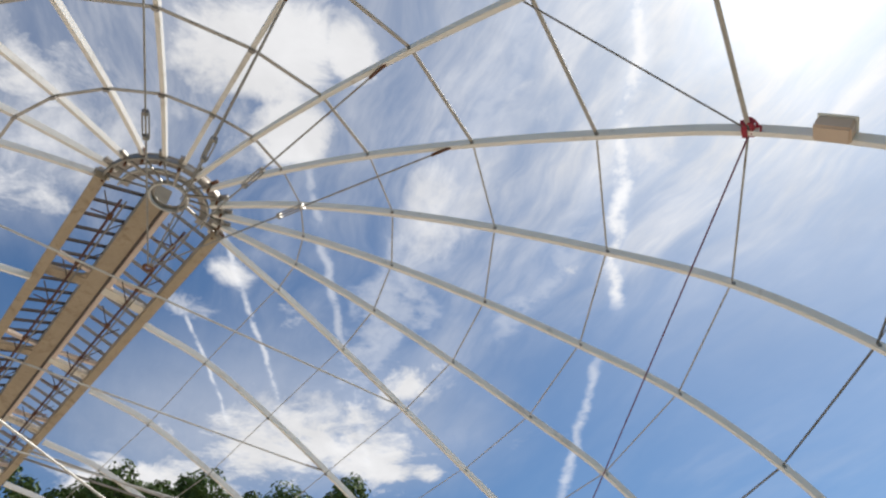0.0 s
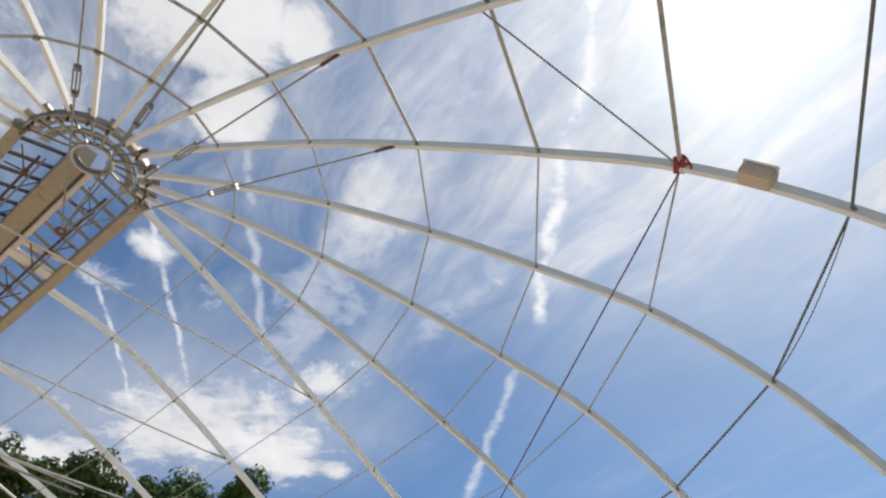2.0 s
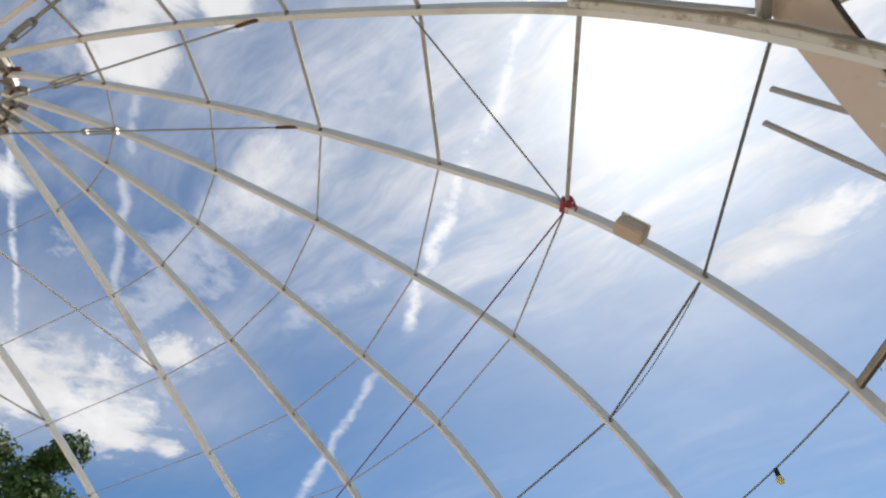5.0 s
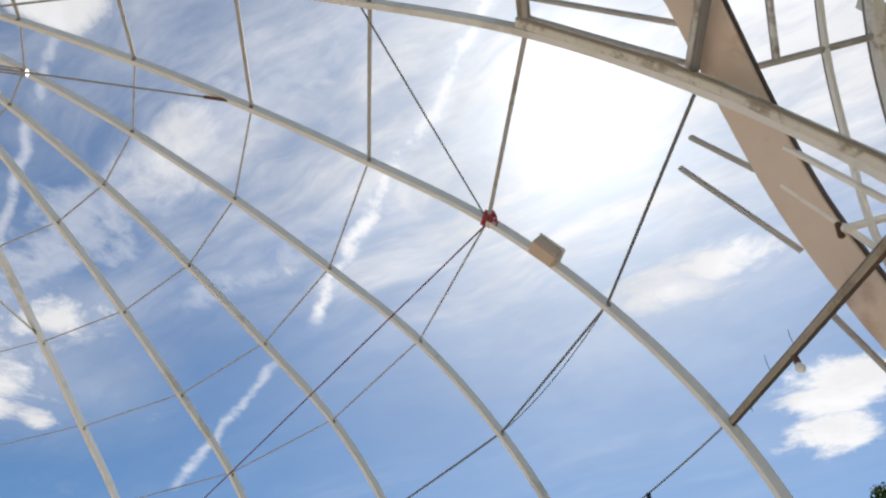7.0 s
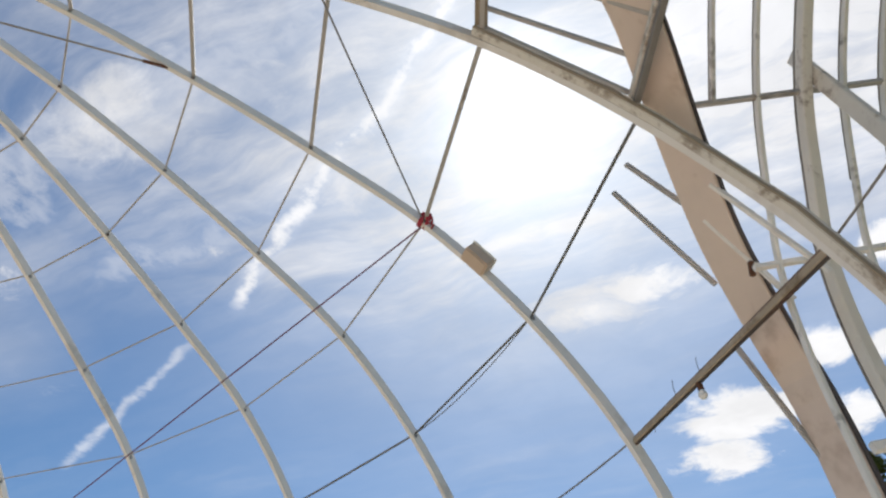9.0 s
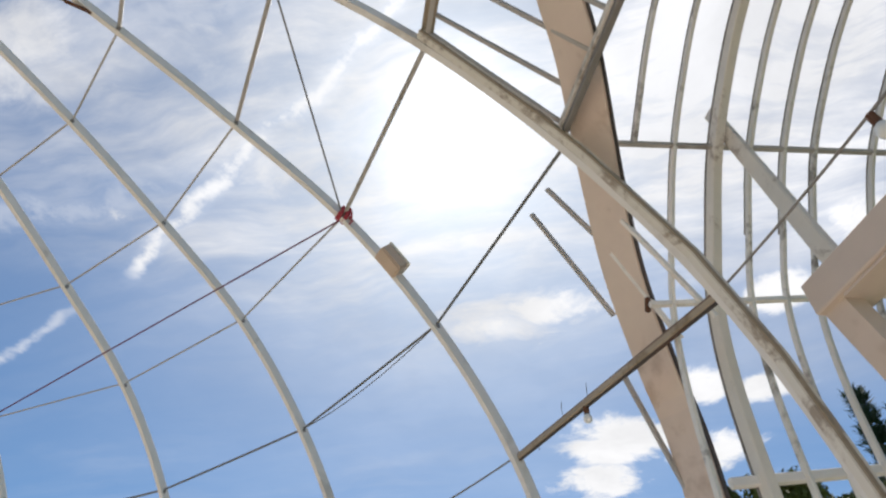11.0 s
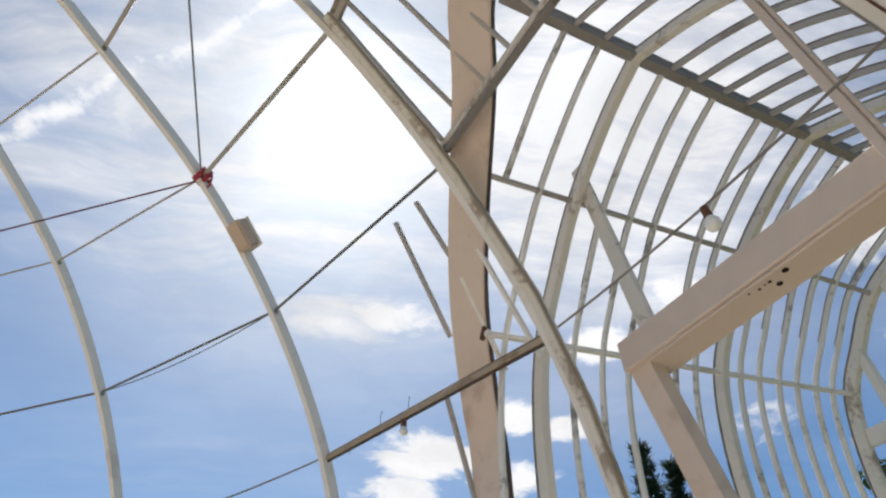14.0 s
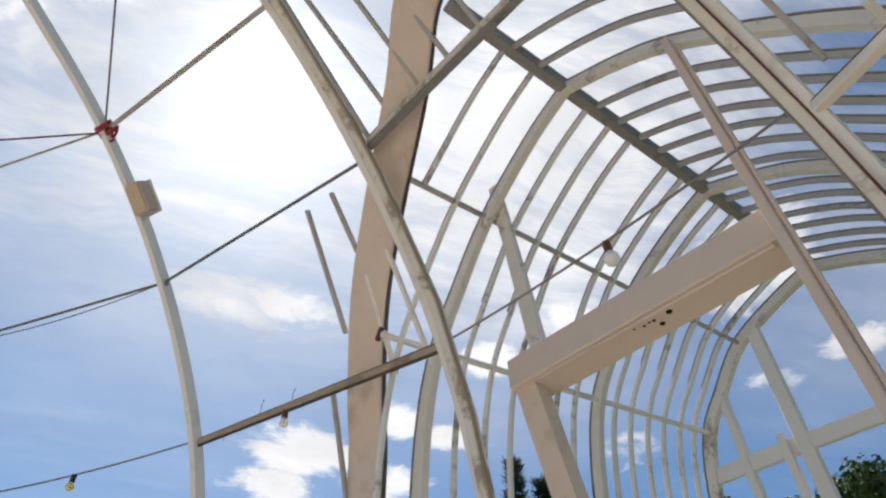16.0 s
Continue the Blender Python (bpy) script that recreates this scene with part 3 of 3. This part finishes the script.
for s, w, d in ((S1, 0.045, 0.055), (S2, 0.045, 0.055), (S3, 0.055, 0.06)):
    th = thing("porch_arch", "white-painted timber arch of the porch with flaking paint", "arch", "porch arches")
    half_arches(s, w, d, PEEL, th, "arch_half")
LEFT_BARS = (0.985, 1.168, 1.52, 1.68, 1.826, 2.108, 2.233, 2.53, 2.66, 2.803, 2.936, 3.08, 3.21)
RIGHT_BARS = (1.01, 1.17, 1.545, 1.695, 1.85, 1.99, 2.137, 2.29, 2.53, 2.665, 2.803, 2.936, 3.08, 3.21)
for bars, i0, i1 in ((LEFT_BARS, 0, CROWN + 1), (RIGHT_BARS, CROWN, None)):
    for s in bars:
        th = thing("glazing_bar", "slender glazing bar arched over the porch, right half toned greyer as backlit", "glazing bar", "porch glazing bars")
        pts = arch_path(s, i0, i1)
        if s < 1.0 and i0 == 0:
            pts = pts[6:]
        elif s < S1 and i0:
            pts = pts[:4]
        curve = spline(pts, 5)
        # right half coloured greyer: a mean of its backlit and lit stretches
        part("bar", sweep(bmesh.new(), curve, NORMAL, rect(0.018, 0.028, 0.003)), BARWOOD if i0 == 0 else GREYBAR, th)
        if i0 == 0:
            # dark strip on the upper end only, where the bar falls into shade
            top = spline(pts[-4:], 5)
            part("putty", sweep(bmesh.new(), top, NORMAL, rect(0.021, 0.007, 0.002), (0.0, 0.018)), WORN, th, "dark strip standing for the shaded upper end")
        else:
            # wider dark strip standing for the shaded edge of the right bars
            part("putty", sweep(bmesh.new(), curve, NORMAL, rect(0.022, 0.008, 0.002), (0.0, 0.0185)), WORN, th, "dark strip standing for the shaded edge")
PURL = thing("porch_purlins", "painted horizontal purlins of the porch", "purlin")
for i, w, mat in ((4, 0.024, WHITE), (6, 0.022, GREYBAR), (12, 0.03, WHITE)):
    v, z = ARCH[i]
    s0 = {4: 1.07, 6: 0.86, 12: S1 - 0.1}[i]
    part("purlin", sweep(bmesh.new(), [porch(s0, v, z), porch(S3, v, z)], UPV, rect(0.024, w, 0.003)), mat, PURL)
v, z = ARCH[2]
part("wall_plate", sweep(bmesh.new(), [porch(S1 - 0.12, v - 0.02, z), porch(S3, v - 0.02, z)], UPV, rect(0.035, 0.032, 0.004)), WHITE, PURL)
v, z = ARCH[CROWN]
part("ridge", sweep(bmesh.new(), [porch(0.66, v, z), porch(S3 + 0.05, v, z)], UPV, rect(0.06, 0.045, 0.005)), WORN, PURL, "grey weathered ridge piece")
part("ridge_cap", sweep(bmesh.new(), [porch(0.66, v - 0.012, z + 0.052), porch(S3 + 0.05, v - 0.012, z + 0.052)], UPV, rect(0.04, 0.075, 0.005)), WORN, PURL)

# door frame of the porch
door = thing("door_frame", "cream-painted timber door frame under the porch arch", "door frame")
FRONT = S1 - 0.01


def slab(v0, v1, z0, z1, s0, s1, lean=0.0, side=0.0):
    bm = bmesh.new()
    vs = [bm.verts.new(PU * (s + lean * (1.4 - z) + KAPPA * (v + 2.3 * PK)) + PW * (v + side * (1.4 - z)) + UPV * (z + EYE)) for s in (s0, s1) for v in (v0, v1) for z in (z0, z1)]
    bmesh.ops.convex_hull(bm, input=vs)
    bmesh.ops.bevel(bm, geom=bm.edges[:], offset=0.005, segments=1, affect="EDGES")
    return bm


part("jamb", slab(-1.48, -1.385, -1.6, 1.40, FRONT, FRONT + 0.065, 0.28), CREAM, door)
part("jamb", slab(-0.440, -0.412, -1.6, 2.46, FRONT - 0.025, FRONT + 0.01, 0.02), CREAM, door)
part("jamb_lining", slab(-0.411, -0.398, -1.6, 2.40, FRONT - 0.01, FRONT + 0.01, 0.02), CREAM, door)
lintel = part("lintel", slab(-1.48, -0.44, 1.29, 1.42, FRONT + 0.0, FRONT + 0.16), CREAM, door, "cream lintel board with a few nail holes")
for v, s, r in ((-0.996, 1.383, 0.004), (-0.969, 1.397, 0.003), (-0.938, 1.408, 0.005), (-0.916, 1.405, 0.003), (-0.900, 1.407, 0.006), (-0.894, 1.441, 0.010), (-0.841, 1.404, 0.011)):
    q = PU * (s + KAPPA * (v + 2.3 * PK)) + PW * v + UPV * (1.2895 + EYE)
    part("nail_hole", rod([q, q - UPV * 0.0025], r, 9), HOLE, lintel)
part("lining_strip", slab(-1.37, -0.46, 1.278, 1.289, FRONT + 0.012, FRONT + 0.03), CREAM, door)
part("post", slab(-1.375, -1.31, 1.40, 2.53, FRONT + 0.02, FRONT + 0.045, 0.0, 0.125), PEEL, door)

# far gable of the porch
gable = thing("gable_frame", "white-painted gable frame at the porch's outer end", "gable")
for v, z in ((-1.405, 2.44), (-1.733, 2.12), (-0.2, 2.2)):
    part("mullion", slab(v - (0.022 if v < -1.6 else 0.036), v + (0.022 if v < -1.6 else 0.036), -1.6, z, S3 - 0.02, S3 + 0.03), WHITE, gable)
part("transom", slab(-2.0, 0.35, 1.60, 1.69, S3 - 0.012, S3 + 0.022), WHITE, gable)
part("stile", slab(-1.514, -1.474, -1.6, 1.725, S3 - 0.05, S3 - 0.015), WHITE, gable)

# valley board where the porch runs into the dome
VALLEY = ((119.0, 6.22, -1.6), (119.4, 6.18, -0.2), (120.9, 6.06, 1.18), (121.8, 5.92, 1.58), (123.9, 5.69, 1.90), (126.7, 5.49, 2.17), (131.0, 5.25, 2.42), (134.0, 5.08, 2.56), (137.2, 5.02, 2.62), (140.4, 5.08, 2.56), (143.4, 5.25, 2.42), (147.7, 5.49, 2.17), (150.5, 5.69, 1.90), (152.6, 5.92, 1.58), (153.5, 6.06, 1.18), (155.0, 6.18, -0.2), (155.4, 6.22, -1.6))
valley = thing("valley_arch", "broad cream valley board arched between dome and porch", "arch")
path = spline([dome(*q) for q in VALLEY], 5)
half = len(path) // 2


def valley_side(q):
    o = q - CENTRE
    o.z = 0
    o.normalize()
    lat = Vector((o.y, -o.x, 0))
    return lat


def strip(bm, path, wide, thick, off=0.0):
    """A board that lies on the dome along a path."""
    rings = []
    for i, q in enumerate(path):
        t = (path[min(i + 1, len(path) - 1)] - path[max(i - 1, 0)]).normalized()
        o = q - CENTRE
        o.z = 0
        o.normalize()
        steep = min(1.0, max(0.0, (q.z - EYE - 0.5) / 2.2))
        nrm = (o * (1 - 0.55 * steep) + UPV * 0.75 * steep).normalized()
        s = t.cross(nrm).normalized()
        nrm = s.cross(t).normalized()
        rings.append([bm.verts.new(q + s * (x + off) + nrm * y) for x, y in rect(wide, thick, 0.006)])
    for a, b in zip(rings, rings[1:]):
        for i in range(8):
            bm.faces.new((a[i], a[(i + 1) % 8], b[(i + 1) % 8], b[i]))
    bm.faces.new(rings[0])
    bm.faces.new(rings[-1])
    return bm


part("board", strip(bmesh.new(), path[: half + 1], 0.20, 0.035, -0.010), CREAM, valley)
part("board", strip(bmesh.new(), path[half:], 0.20, 0.035, -0.010), CREAM, valley)
for sg, p in ((-1, path[: half + 1]), (-1, path[half:])):
    part("back_lath", strip(bmesh.new(), p, 0.009, 0.026, 0.1155 * sg), IRON, valley, "dark ragged lath at the board's edge")

part("bracket", placed(block(0, 0, 0, 0.022, 0.02, 0.065, 0.004), Matrix.Translation((2.107, 0.469, 1.678 + EYE)) @ Matrix.Rotation(-0.5, 4, "Z") @ Matrix.Rotation(0.35, 4, "X")), RUST, valley, "rusty iron bracket")

# broken glazing bars of the dome beside and above the porch
for p0, p1, r0, r1, mat in ((122.6, 122.1, 5.36, 5.74, GREYBAR), (124.4, 124.4, 5.36, 5.56, GREYBAR), (120.3, 120.1, 5.87, 6.10, GREYBAR), (128.15, 127.9, 4.66, 5.32, GREYBAR),
                            (129.3, 129.65, 4.66, 5.30, GREYBAR), (131.6, 131.7, 4.72, 5.32, GREYBAR), (133.6, 133.6, 4.72, 5.32, GREYBAR), (135.6, 135.6, 4.72, 5.32, GREYBAR),
                            (137.6, 137.6, 4.72, 5.32, GREYBAR), (139.6, 139.6, 4.72, 5.32, GREYBAR), (124.4, 123.9, 5.63, 5.90, WHITE), (126.0, 125.8, 5.60, 5.92, WHITE),
                            (143.4, 143.0, 5.4, 5.90, GREYBAR), (147.2, 147.2, 5.4, 5.88, GREYBAR), (149.6, 149.6, 5.4, 5.88, GREYBAR), (152.0, 152.0, 5.4, 5.88, GREYBAR)):
    th = thing("glazing_bar", "broken grey glazing bar still fixed to the dome" if mat is GREYBAR else "broken white glazing bar still fixed to the dome", "glazing bar", "dome glazing bars")
    a, b = dome(p0, r0, height(r0 - 0.12)), dome(p1, r1, height(r1 - 0.12))
    part("bar", beam(a, b, 0.018, 0.026, 0.003, Vector((math.cos(radians(p0)), -math.sin(radians(p0)), 0))), mat, th)

# heavy bars of the sixth ring over the porch, and of the seventh beside it
hb = thing("header_bar", "weathered painted bar between two dome ribs", "bar", "header bars")
part("bar", beam(node(-1, 6) + UPV * 0.03, node(-2, 6) + UPV * 0.06, 0.045, 0.04), PEEL, hb)
part("bar", beam(node(-1, 6) - UPV * 0.01, node(-2, 6) + UPV * 0.02, 0.028, 0.03), WORN, hb)
hb = thing("header_bar", "weathered painted bar between two dome ribs", "bar", "header bars")
part("bar", beam(node(-1, 5) + UPV * 0.055, node(-2, 5) + UPV * 0.055, 0.06, 0.05), TAN, hb)
hb = thing("header_bar", "weathered painted bar between two dome ribs", "bar", "header bars")
part("bar", beam(node(0, 7) - UPV * 0.028, node(-1, 7) - UPV * 0.060, 0.03, 0.03), TAN, hb)
part("edge_strip", beam(node(0, 7) - UPV * 0.045, node(-1, 7) - UPV * 0.077, 0.016, 0.010, 0.002), IRON, hb, "dark rusty strip")
part("lath", beam(node(0, 7) - UPV * 0.008, node(-1, 7) - UPV * 0.036, 0.014, 0.012, 0.002), RUSTWOOD, hb)
hb = thing("header_bar", "weathered painted bar between two dome ribs", "bar", "header bars")
part("bar", beam(node(-2, 7) - UPV * 0.055, node(-3, 7) - UPV * 0.27, 0.036, 0.034), PEEL, hb)
part("edge_strip", beam(node(-2, 7) - UPV * 0.033, node(-3, 7) - UPV * 0.248, 0.026, 0.010, 0.002), RUST, hb, "dark rusty strip")

# boards fixed along the two ribs beside the porch
for j, sg, r0, r1 in ((-1, 1, 4.66, 6.1), (-2, -1, 5.0, 6.1)):
    th = thing("rafter_board", "peeling white board fixed along a dome rib", "board", "rafter boards")
    phi = RIBS[j][0]
    lat = Vector((math.cos(radians(phi)), -math.sin(radians(phi)), 0)) * sg
    pts = [rib_at(j, r0 + (r1 - r0) * i / 8) + lat * 0.034 + UPV * 0.012 for i in range(9)]
    part("board", sweep(bmesh.new(), pts, lat, rect(0.036, 0.05), (0.0, -0.03 if j == -1 else 0.0)), PEEL, th)
    part("edge_strip", sweep(bmesh.new(), pts, lat, rect(0.008, 0.02, 0.002), (0.0225, -0.042 if j == -1 else -0.012)), TAN if j == -1 else WORN, th, "dark rusty edge strip")
    if j == -2:
        part("groove", sweep(bmesh.new(), pts[2:], lat, rect(0.006, 0.012, 0.002), (-0.0185, -0.0225)), RUST, th, "dark rusty gap beside the board")

# ---------------------------------------------------------------- cables and string lights


def cable(name, label, pts, r, mat, group="cables"):
    t = thing(name, label, "cable", group)
    part("strand", rod(pts, r, 6), mat, t)
    return t


KNOT = node(0, 5) - UPV * 0.045
cable("guy_wire", "dark steel wire tied to the dome rib", sagged(KNOT, dome(127.83, 3.862, 3.194), 0.0), 0.0055, ROPE)
cable("guy_rope", "maroon cord stretched across the dome", sagged(KNOT, dome(46.2, 5.22, 2.33), 0.0, 14), 0.006, PURPLE)
for j in (0, 1, 2):
    cable("ring_wire", "dark wire strung from rib to rib", sagged(node(j, 6) - UPV * 0.03, node(j + 1, 6) - UPV * 0.03, 0.004), 0.008, ROPE)
cable("slack_wire", "thin slack wire between two ribs", sagged(node(0, 6) - UPV * 0.03, node(1, 6) - UPV * 0.03, 0.062), 0.0035, ROPE)
cable("ring_wire", "dark wire strung from rib to rib", sagged(node(-1, 6) - UPV * 0.065, node(0, 6) - UPV * 0.03, 0.0), 0.009, ROPE)
knot = thing("red_knot", "faded red cord wound round the dome rib", "cord")
bm = bmesh.new()
rng = random.Random(4)
for i in range(9):
    turn = Matrix.Rotation(rng.uniform(-0.5, 0.5), 4, "X") @ Matrix.Rotation(rng.uniform(-0.5, 0.5), 4, "Y")
    ringp = [KNOT + UPV * 0.03 + Matrix.Rotation(-radians(112), 3, "Z") @ (turn.to_3x3() @ Vector((0.045 * math.cos(a), -0.03 + 0.0075 * i, 0.048 * math.sin(a)))) for a in [math.tau * k / 12 for k in range(13)]]
    sweep(bm, ringp, Vector((math.sin(radians(112)), math.cos(radians(112)), 0.01)), disc(0.008, 6))
part("winding", bm, REDTAPE, knot)
part("tail", rod([KNOT + Vector((0.02, -0.03, 0)), KNOT + Vector((0.03, -0.05, -0.03)), KNOT + Vector((0.02, -0.04, -0.06))], 0.006), REDTAPE, knot)

# box on the rib beyond the knot
phi = 112.2
q0 = rib_at(0, 4.95)
tang = (rib_at(0, 5.1) - rib_at(0, 4.8)).normalized()
lat = Vector((math.cos(radians(phi)), -math.sin(radians(phi)), 0))
nrm = lat.cross(tang)
if nrm.z > 0:
    nrm.negate()
M = Matrix((tang, lat, nrm)).transposed().to_4x4()
M.translation = q0 + lat * 0.05 - nrm * 0.010
bx = thing("junction_box", "beige plastic box fixed under the dome rib", "box")
part("case", placed(block(0, 0, 0.026, 0.175, 0.105, 0.085, 0.010), M), BOXMAT, bx)
part("lid", placed(block(0, 0, -0.024, 0.186, 0.116, 0.015, 0.005), M), BOXLID, bx, "pale lid with a lip")


def bulb(q, mat, label, size=0.03, lean=(0, 0, 0)):
    q = Vector(q)
    t = thing("light_bulb", label, "light bulb", "string lights")
    d = (Vector((0, 0, -1)) + Vector(lean)).normalized()
    part("socket", rod([q + d * 0.0, q + d * 0.012, q + d * 0.014, q + d * 0.042], 0.014, 10), RUST if mat is MILK else BLACK, t)
    bm = bmesh.new()
    bmesh.ops.create_uvsphere(bm, u_segments=18, v_segments=12, radius=size)
    for v in bm.verts:
        if v.co.z > 0:
            k = v.co.z / size
            v.co.z *= 1.45
            v.co.x *= 1 - 0.5 * k * k
            v.co.y *= 1 - 0.5 * k * k
    placed(bm, Matrix.Translation(q + d * (0.036 + size * 1.35)) @ d.to_track_quat("-Z", "Y").to_matrix().to_4x4())
    ob = part("globe", bm, mat, t)
    for f in ob.data.polygons:
        f.use_smooth = True
    return t


A7, B7, C7 = node(0, 7), node(-1, 7) - UPV * 0.042, node(-2, 7)
cable("light_string", "string-light flex run along the dome ribs", sagged(A7 - UPV * 0.012, B7 - UPV * 0.012, 0.006), 0.007, WORN, "light strings")
cable("light_string", "string-light flex run along the dome ribs", sagged(B7, C7, 0.032), 0.005, WORN, "light strings")
for j in (0, 1, 2):
    cable("light_string", "string-light flex run along the dome ribs", sagged(node(j, 7) - UPV * 0.01, node(j + 1, 7) - UPV * 0.01, 0.03), 0.005, ROPE, "light strings")
bulb(A7.lerp(B7, 0.42) - UPV * 0.035, MILK, "small milky bulb in a rusty socket on a flex", 0.021)
bulb(B7.lerp(C7, 0.53) - UPV * 0.035, MILK, "milky round bulb in a rusty socket on a flex", 0.026, (0.1, -0.1, 0))
bulb(node(0, 7).lerp(node(1, 7), 0.47) - UPV * 0.04, YELLOW, "small yellow bulb in a black socket on a flex", 0.022)

twist = thing("wire_tie", "loose ends of tie wire on the header bar", "wire")
for k, dx, dz in ((0.14, 0.02, -0.05), (0.30, -0.03, 0.045), (0.42, 0.035, -0.04), (0.44, -0.02, 0.05)):
    q = A7.lerp(B7, k)
    part("wire_end", rod([q, q + Vector((dx, dx * 0.4, dz * 0.6)), q + Vector((dx * 1.9, dx, dz))], 0.0016, 5), IRON, twist)

# ---------------------------------------------------------------- trees


def leaf_crown(bm, centre, rad, count, size, rng, squash=0.8):
    clumps = []
    for _ in range(26):
        d = Vector((rng.gauss(0, 1), rng.gauss(0, 1), rng.gauss(0, 1))).normalized() * rad * rng.uniform(0.35, 0.92)
        d.z *= squash
        clumps.append((centre + d, rad * rng.uniform(0.16, 0.36)))
    for _ in range(count):
        c, r = rng.choice(clumps)
        o = Vector((rng.gauss(0, 1), rng.gauss(0, 1), rng.gauss(0, 1))).normalized() * r * rng.uniform(0.5, 1.05)
        n = (o.normalized() + Vector((rng.uniform(-0.8, 0.8), rng.uniform(-0.8, 0.8), rng.uniform(-0.3, 0.9)))).normalized()
        s = n.orthogonal().normalized()
        s = Matrix.Rotation(rng.uniform(0, 6.28), 3, n) @ s
        f = n.cross(s)
        k = size * rng.uniform(0.6, 1.3)
        q = c + o
        vs = [bm.verts.new(q + s * x * k + f * y * k + n * z * k) for x, y, z in ((-0.5, 0, 0), (0, -0.34, 0.08), (0.6, 0, -0.08), (0, 0.34, 0.08))]
        bm.faces.new(vs)
    return clumps


def tapered(bm, pts, r0, r1, k=8):
    rings = []
    for i, p in enumerate(pts):
        t = (pts[min(i + 1, len(pts) - 1)] - pts[max(i - 1, 0)]).normalized()
        s = t.orthogonal().normalized()
        f = t.cross(s)
        r = r0 + (r1 - r0) * i / (len(pts) - 1)
        rings.append([bm.verts.new(p + (s * math.cos(a) + f * math.sin(a)) * r) for a in [math.tau * j / k for j in range(k)]])
    for a, b in zip(rings, rings[1:]):
        for i in range(k):
            bm.faces.new((a[i], a[(i + 1) % k], b[(i + 1) % k], b[i]))
    bm.faces.new(rings[-1])


def broad_tree(az, dist, top, rad, seed, mat, label, leaves=9000, size=0.17):
    rng = random.Random(seed)
    base = Vector((dist * math.sin(radians(az)), dist * math.cos(radians(az)), 0))
    t = thing("tree", label, "tree", "trees")
    mid = base + UPV * (top - rad * 0.8)
    bm = bmesh.new()
    tapered(bm, [base, base + UPV * top * 0.25 + Vector((0.1, 0, 0)), mid], 0.28, 0.10)
    crown = bmesh.new()
    clumps = leaf_crown(crown, mid, rad, leaves, size, rng)
    for c, r in clumps[:14]:
        a = base + UPV * top * rng.uniform(0.25, 0.5)
        tapered(bm, [a, a.lerp(c, 0.5) + UPV * 0.3, c], 0.08, 0.015, 5)
    part("trunk", bm, BARK, t)
    part("crown", crown, mat, t)


def conifer(az, dist, top, rad, seed, label):
    rng = random.Random(seed)
    base = Vector((dist * math.sin(radians(az)), dist * math.cos(radians(az)), 0))
    t = thing("conifer", label, "tree", "trees")
    bm = bmesh.new()
    tapered(bm, [base, base + UPV * top * 0.5, base + UPV * top * 0.98], 0.22, 0.02)
    part("trunk", bm, BARK, t)
    bm = bmesh.new()
    for _ in range(420):
        h = rng.uniform(0.12, 1.0) ** 0.8
        reach = rad * (1.02 - h) * rng.uniform(0.7, 1.15) + 0.15
        a = rng.uniform(0, 6.28)
        d = Vector((math.cos(a), math.sin(a), rng.uniform(-0.1, 0.55))).normalized()
        p = base + UPV * top * h
        for i in range(16):
            q = p + d * reach * rng.uniform(0.15, 1.0) + Vector((rng.gauss(0, 0.1), rng.gauss(0, 0.1), rng.gauss(0, 0.08)))
            e = (d + Vector((rng.uniform(-0.7, 0.7), rng.uniform(-0.7, 0.7), rng.uniform(-0.2, 0.8)))).normalized()
            s = e.orthogonal().normalized() * 0.045
            L = rng.uniform(0.16, 0.34)
            bm.faces.new([bm.verts.new(q - s), bm.verts.new(q + s), bm.verts.new(q + e * L)])
    part("crown", bm, NEEDLE, t)


broad_tree(-13.0, 24, 12.9, 3.0, 11, LEAF, "leafy green maple beyond the glasshouse", 12000, 0.2)
broad_tree(-18.0, 25, 12.4, 2.0, 22, LEAF, "leafy green maple beyond the glasshouse")
broad_tree(-22.5, 25, 12.9, 1.9, 12, LEAF, "leafy green maple beyond the glasshouse")
broad_tree(-28.5, 25, 12.7, 1.9, 13, LEAF, "leafy green maple beyond the glasshouse")
broad_tree(-36.0, 26, 12.2, 2.6, 14, LEAF, "leafy green maple beyond the glasshouse")
broad_tree(70.0, 30, 12.5, 2.2, 15, LEAF, "leafy green tree beyond the glasshouse")
conifer(91.2, 26, 14.6, 2.2, 16, "dark green conifer with a ragged top")
conifer(93.6, 27, 14.1, 2.0, 17, "dark green conifer with a ragged top")
broad_tree(82.0, 24, 11.7, 2.0, 18, LEAFY, "olive-green bushy tree beyond the porch")
broad_tree(87.0, 25, 11.2, 2.2, 19, LEAFY, "olive-green bushy tree beyond the porch")
broad_tree(119.5, 26, 12.2, 3.0, 20, LEAF, "broad dark green tree beyond the porch", 12000, 0.2)
broad_tree(108.0, 28, 12.2, 2.2, 21, LEAF, "leafy green tree beyond the porch")
